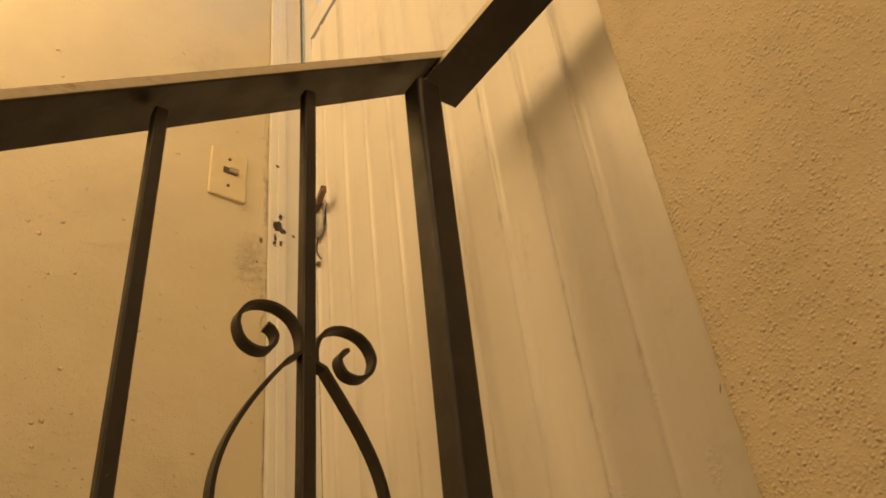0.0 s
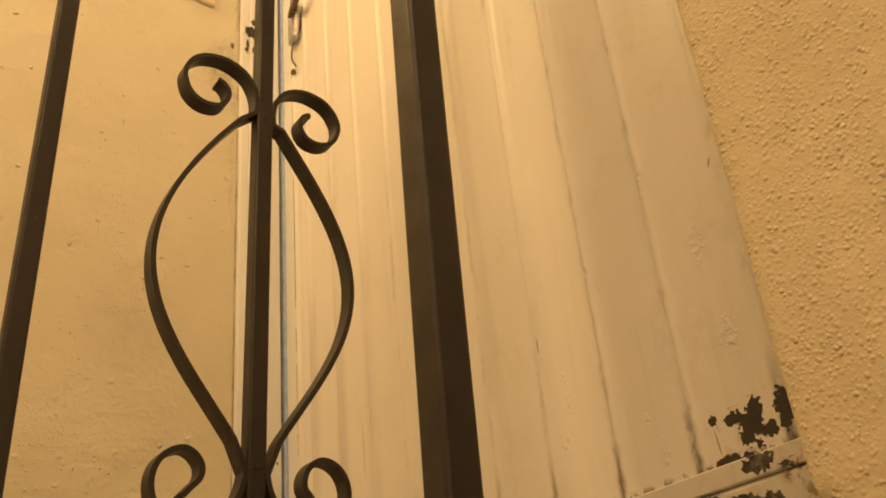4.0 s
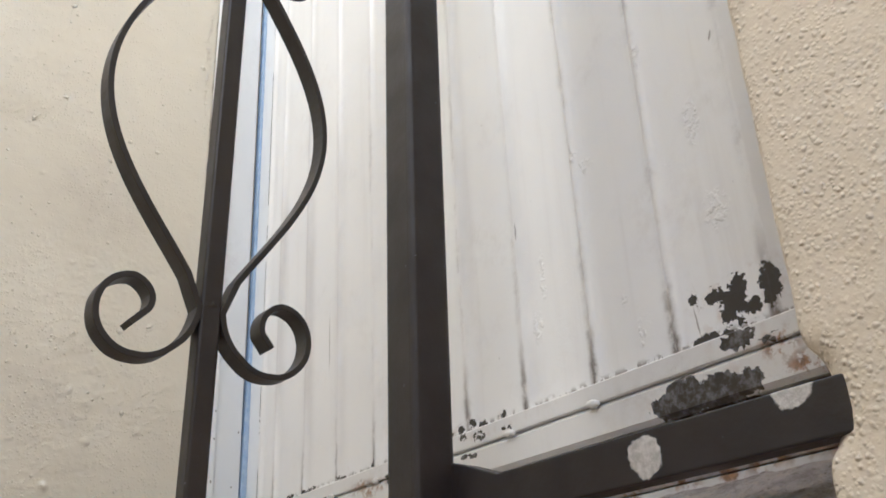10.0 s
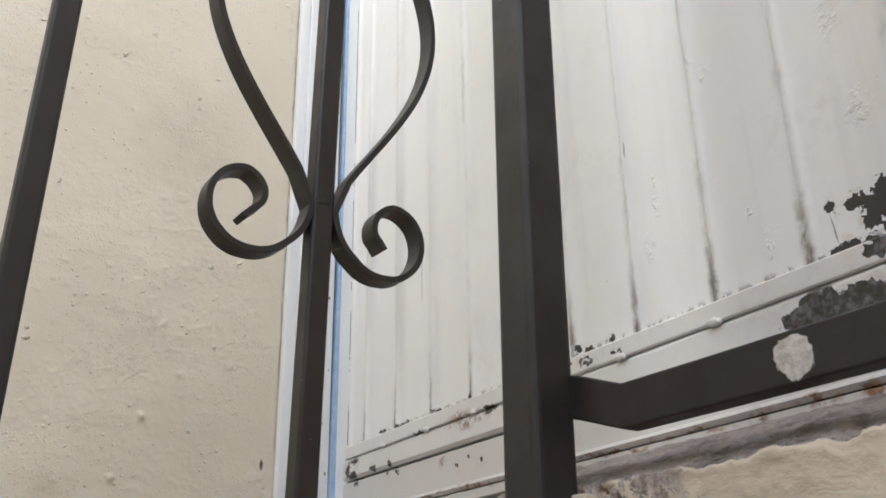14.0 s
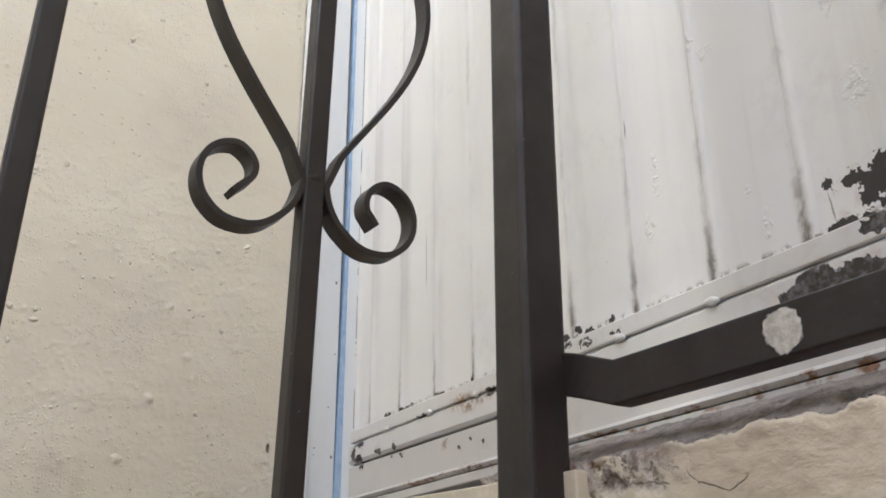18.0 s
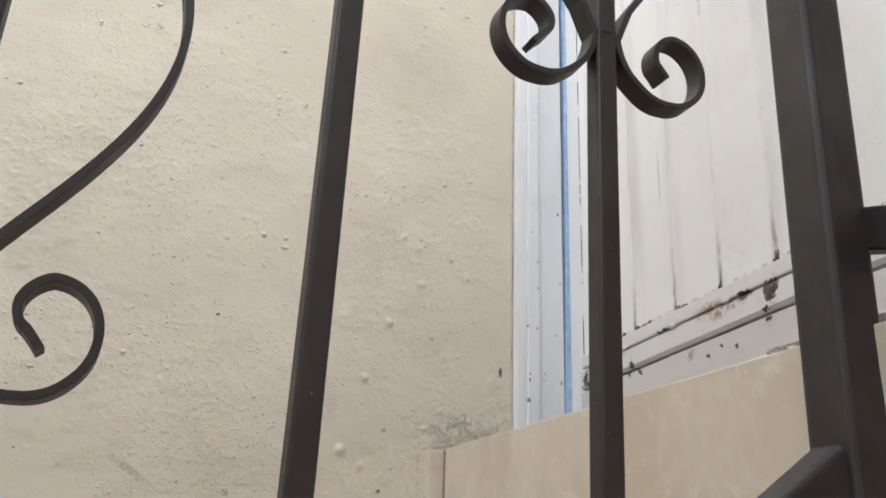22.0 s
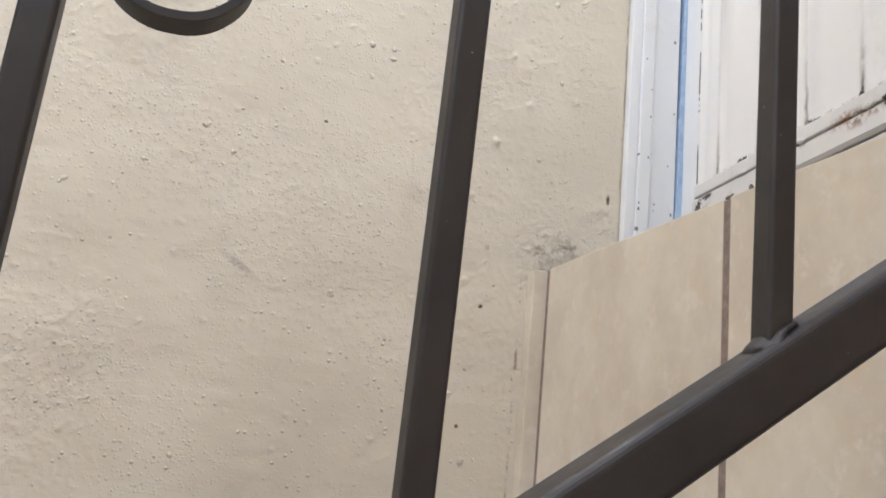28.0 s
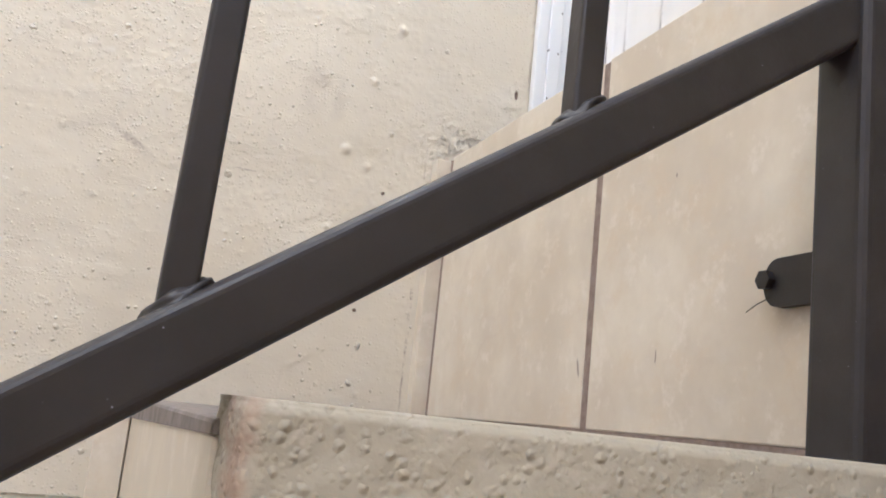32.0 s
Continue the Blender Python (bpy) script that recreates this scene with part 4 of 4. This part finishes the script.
for y0, y1 in ((0.797, 1.096), (0.5205, 0.789)):
    bm = bmesh.new()
    box(bm, X_TILE, X_FACE + 0.004, y0, y1, 1.0517, 1.321, 0.0012)
    part("wall_tile", bm, TILE, block)
bm = bmesh.new()
box(bm, 0.427, X_FACE, 1.1025, Y_WALL - 0.0005, 1.0495, 1.319, 0.0012)
part("edge_tile", bm, TILE, block)

# ---- closing the stairwell: added floor, walls and roof, all out of view ----
for name, b, mat, label, cat in (
        # the floor is pale to throw light up under the handrail
        ("floor", (-2.0, 0.85, -1.75, 1.3, -0.35, -0.2), OUTER, "unseen floor at the foot of the stairs, pale to bounce light", "floor"),
        ("wall_back", (-1.85, 0.80, -1.85, -1.7, -0.2, 3.6), OUTER, "unseen cream wall added behind the stairs", "wall"),
        ("wall_end", (-1.85, -1.7, -1.7, 1.12, -0.2, 3.6), OUTER, "unseen cream wall added at the stair's foot", "wall")):
    bm = bmesh.new()
    box(bm, *b)
    tagged(part(name, bm, mat), label, cat, kind="structure")
bm = bmesh.new()
for b in ((-2.0, -1.55, -1.85, 1.3), (-0.05, 0.85, -1.85, 1.3), (-1.55, -0.05, -1.85, -1.62), (-1.55, -0.05, -0.15, 1.3)):
    box(bm, *b, 3.6, 3.72)
tagged(part("ceiling", bm, OUTER), "unseen cream ceiling, added with a hole over the stairs", "ceiling", kind="structure")

# ---- railing ----
LEAN_X = 0.021


def lean(x, z):
    return x + LEAN_X * (z - 1.3)


railing = tagged(new("stair_railing"), "black-painted iron stair railing with scrolled pickets", "railing")
railing.location = (0.423, Y_POST, Z_TREAD)


def rpart(name, bm, label="", mat=IRON, smooth=False, parent=None):
    ob = part(name, bm, mat, parent or railing, label, smooth)
    if parent is None:
        ob.matrix_parent_inverse = Matrix.Translation(railing.location).inverted()
    return ob


def low_z(x):
    return 1.1297 + 0.685 * (x - 0.25)


def top_z(x):
    return 2.091 + 0.683 * (x - 0.42)


def upright(name, x, s, z0, z1, label=""):
    bm = bmesh.new()
    box(bm, -s / 2, s / 2, Y_POST - s / 2, Y_POST + s / 2, z0, z1, s * 0.16, 4)
    for v in bm.verts:
        v.co.x += lean(x, v.co.z) if s < 0.02 else x + 0.0165 * (v.co.z - 1.26)
    return rpart(name, bm, label)


POST_X = 0.4325
upright("post", POST_X + 0.0006, 0.031, Z_TREAD - 0.02, 2.09, "thick square black post")
PICKETS = (0.011, 0.1521, 0.289)
for x in PICKETS:
    upright("picket", x, 0.012, low_z(x) + 0.008, top_z(x) + 0.004)
bm = bmesh.new()
sweep(bm, [Vector((x, Y_POST, low_z(x))) for x in (-0.16, 0.1, 0.3, lean(POST_X, low_z(POST_X)) - 0.010)], 0.022, 0.0255, soft=0.2)
rpart("bottom_rail", bm, "square black bottom rail, slightly scuffed")
bm = bmesh.new()
sweep(bm, [Vector((x, Y_POST + 0.0062, top_z(x) + 0.0112)) for x in (-0.16, 0.1, 0.3, 0.482)], 0.063, 0.0115, soft=0.2)
rpart("handrail", bm, "flat black handrail with a pale edge", IRON_PALE_SIDED)
bm = bmesh.new()
sweep(bm, [Vector((0.488, y, 2.122)) for y in (0.572, 0.45, 0.35, 0.295)], 0.056, 0.0095, Vector((1, 0, 0)))
rpart("handrail_return", bm, "flat black handrail turned into the wall", IRON_PALE_SIDED)
bm = bmesh.new()
sweep(bm, [Vector((0.4515, 0.554, 1.381)), Vector((0.454, 0.525, 1.3735)), Vector((0.455, 0.4945, 1.3635)), Vector((0.457, 0.44, 1.3655)), Vector((0.459, 0.28, 1.371))], 0.0242, 0.015, Vector((0, 0, 1)))
rpart("side_bar", bm, "black bar bent into the wall, with plaster smears", IRON_SMEARED)

# scrolls: a belly between two coils, one on each side of a picket
def coil(cx, cz, start, total, grow, radii, n=64):
    f = np.linspace(0, 1, n)
    r = np.interp(f, np.linspace(0, 1, len(radii)), radii)
    a = np.radians(start + total * f)
    return [(cx + rr * math.cos(t), cz + grow * rr * math.sin(t)) for rr, t in zip(r, a)]


def belly(wide, full):
    out = []
    for s in np.linspace(0.06, 0.95, 40):
        p = 1.22 - full * s
        out.append((0.0062 + wide * math.sin(math.pi * s) ** p, -0.125 + 0.252 * s))
    return out


def scroll_line(low, top, grow, inner, tip, wide, full):
    """Half of an ornament, beside its picket: coil, belly, coil."""
    a = coil(0.0415, low, 168, 372, grow * 1.06, (0.0355, 0.0268, 0.0222, 0.0200, 0.0190, 0.0186, 0.0176, 0.3 * inner + 0.0108, inner))
    a += [(a[-1][0] + 0.45 * tip, a[-1][1] - 0.0030), (a[-1][0] + tip, a[-1][1] - 0.0072)]
    b = coil(0.0415, top, 200, -425, grow, (0.0365, 0.0325, 0.0248, 0.0195, 0.0166, 0.0170, 0.0174, 0.0142, 0.0085))
    return a[::-1] + belly(wide, full) + b


for x, zc, grow, rise, inners, bulge in ((PICKETS[2], 1.5865, 1.0, 0.0, (0.0100, 0.0060), (0.0605, 0.12)), (PICKETS[0], 1.3985, 1.03, 0.0060, (0.0045, 0.0060), (0.0650, 0.22))):
    for side, low, top, inner, tip, (wide, full) in ((1, -0.1370 + rise, 0.1295, inners[0], 0.0058, bulge), (-1, -0.1360 + rise, 0.1355, inners[1], 0.0070, (0.0638, 0.30))):
        bm = bmesh.new()
        sweep(bm, [Vector((lean(x, zc + dz) + side * dx * grow, Y_POST, zc + dz)) for dx, dz in scroll_line(low, top, grow, inner, tip, wide, full)], 0.012, 0.0034)
        rpart("scroll", bm, "black flat-iron scroll", smooth=False)
    for dz in (-0.1245, 0.1215):
        bm = bmesh.new()
        blob(bm, (lean(x, zc + dz), Y_POST - 0.0022, zc + dz), 0.0058, 7 * x + dz * 40, (0.9, 0.75, 1.15), 3)
        rpart("weld_bead", bm, "lumpy weld", smooth=True)
for k, x in enumerate(PICKETS):
    bm = bmesh.new()
    res = bmesh.ops.create_icosphere(bm, subdivisions=4, radius=1)
    for v in res["verts"]:
        bead = 1 + 0.2 * noise.noise(v.co * 1.9 + Vector((k * 3.1, 0, 0))) + 0.04 * math.sin(v.co.x * 8 + 2 * v.co.z + k)
        p = Vector((v.co.x * 0.0112, v.co.y * 0.0088, v.co.z * 0.0062)) * bead
        v.co = Vector((lean(x, low_z(x)) + p.x, Y_POST + p.y, low_z(lean(x, low_z(x)) + p.x) + 0.0145 + p.z))
    rpart("weld_bead", bm, "lumpy weld", smooth=True)

# bracket that ties the post to the tiles
bm = bmesh.new()
prof = [(0.55, 1.1195), (0.603, 1.1195)] + [(0.603 + 0.010 * math.sin(a), 1.132 - 0.0125 * math.cos(a)) for a in np.linspace(0.4, math.pi - 0.4, 8)] + [(0.603, 1.1445), (0.55, 1.1445)]
front = [bm.verts.new((0.436, y, z)) for y, z in prof]
rear = [bm.verts.new((0.4405, y, z)) for y, z in prof]
bm.faces.new(front)
bm.faces.new(rear[::-1])
for i in range(len(prof)):
    bm.faces.new((front[i], rear[i], rear[(i + 1) % len(prof)], front[(i + 1) % len(prof)]))
tab = rpart("bracket", bm, "black tab bolted to the tiles")
bm = bmesh.new()
bmesh.ops.create_cone(bm, cap_ends=True, segments=6, radius1=0.0052, radius2=0.0047, depth=0.006, matrix=pose(0.4345, 0.609, 1.1335, 0, 90, 0))
bolt = rpart("bolt", bm, "black hexagonal bolt head", parent=tab)
bm = bmesh.new()
sweep(bm, [Vector((0.436, 0.607, 1.125)), Vector((0.432, 0.613, 1.121)), Vector((0.431, 0.619, 1.1175))], 0.0004, 0.0004, Vector((1, 0, 0)))
rpart("bristle", bm, parent=tab)

# ---- light switch ----
switch = tagged(new("light_switch"), "ivory plastic switch plate with a worn toggle, screwed to the wall", "light switch")
switch.location = (0.4565, Y_WALL, 2.4175)


def spart(name, bm, mat, label=""):
    ob = part(name, bm, mat, switch, label)
    ob.matrix_parent_inverse = Matrix.Translation(switch.location).inverted()
    return ob


bm = bmesh.new()
box(bm, 0.4225, 0.4905, Y_WALL - 0.007, Y_WALL, 2.362, 2.473, 0.003, 3)
for v in bm.verts:
    v.co.x += (v.co.z - 2.4175) * 0.02
spart("cover_plate", bm, PLATE)
bm = bmesh.new()
box(bm, 0.446, 0.472, Y_WALL - 0.0085, Y_WALL - 0.0065, 2.4165, 2.430, 0.0008)
spart("toggle_slot", bm, DARK_STEEL)
bm = bmesh.new()
box(bm, 0.456, 0.4735, Y_WALL - 0.013, Y_WALL - 0.008, 2.4175, 2.429, 0.002)
spart("toggle", bm, TOGGLE, "worn grey toggle")
for z in (2.389, 2.450):
    bm = bmesh.new()
    bmesh.ops.create_cone(bm, cap_ends=True, segments=14, radius1=0.003, radius2=0.0026, depth=0.002, matrix=pose(0.4565 + (z - 2.4175) * 0.02, Y_WALL - 0.0075, z, 90, 0, 0))
    spart("screw", bm, DARK_STEEL)
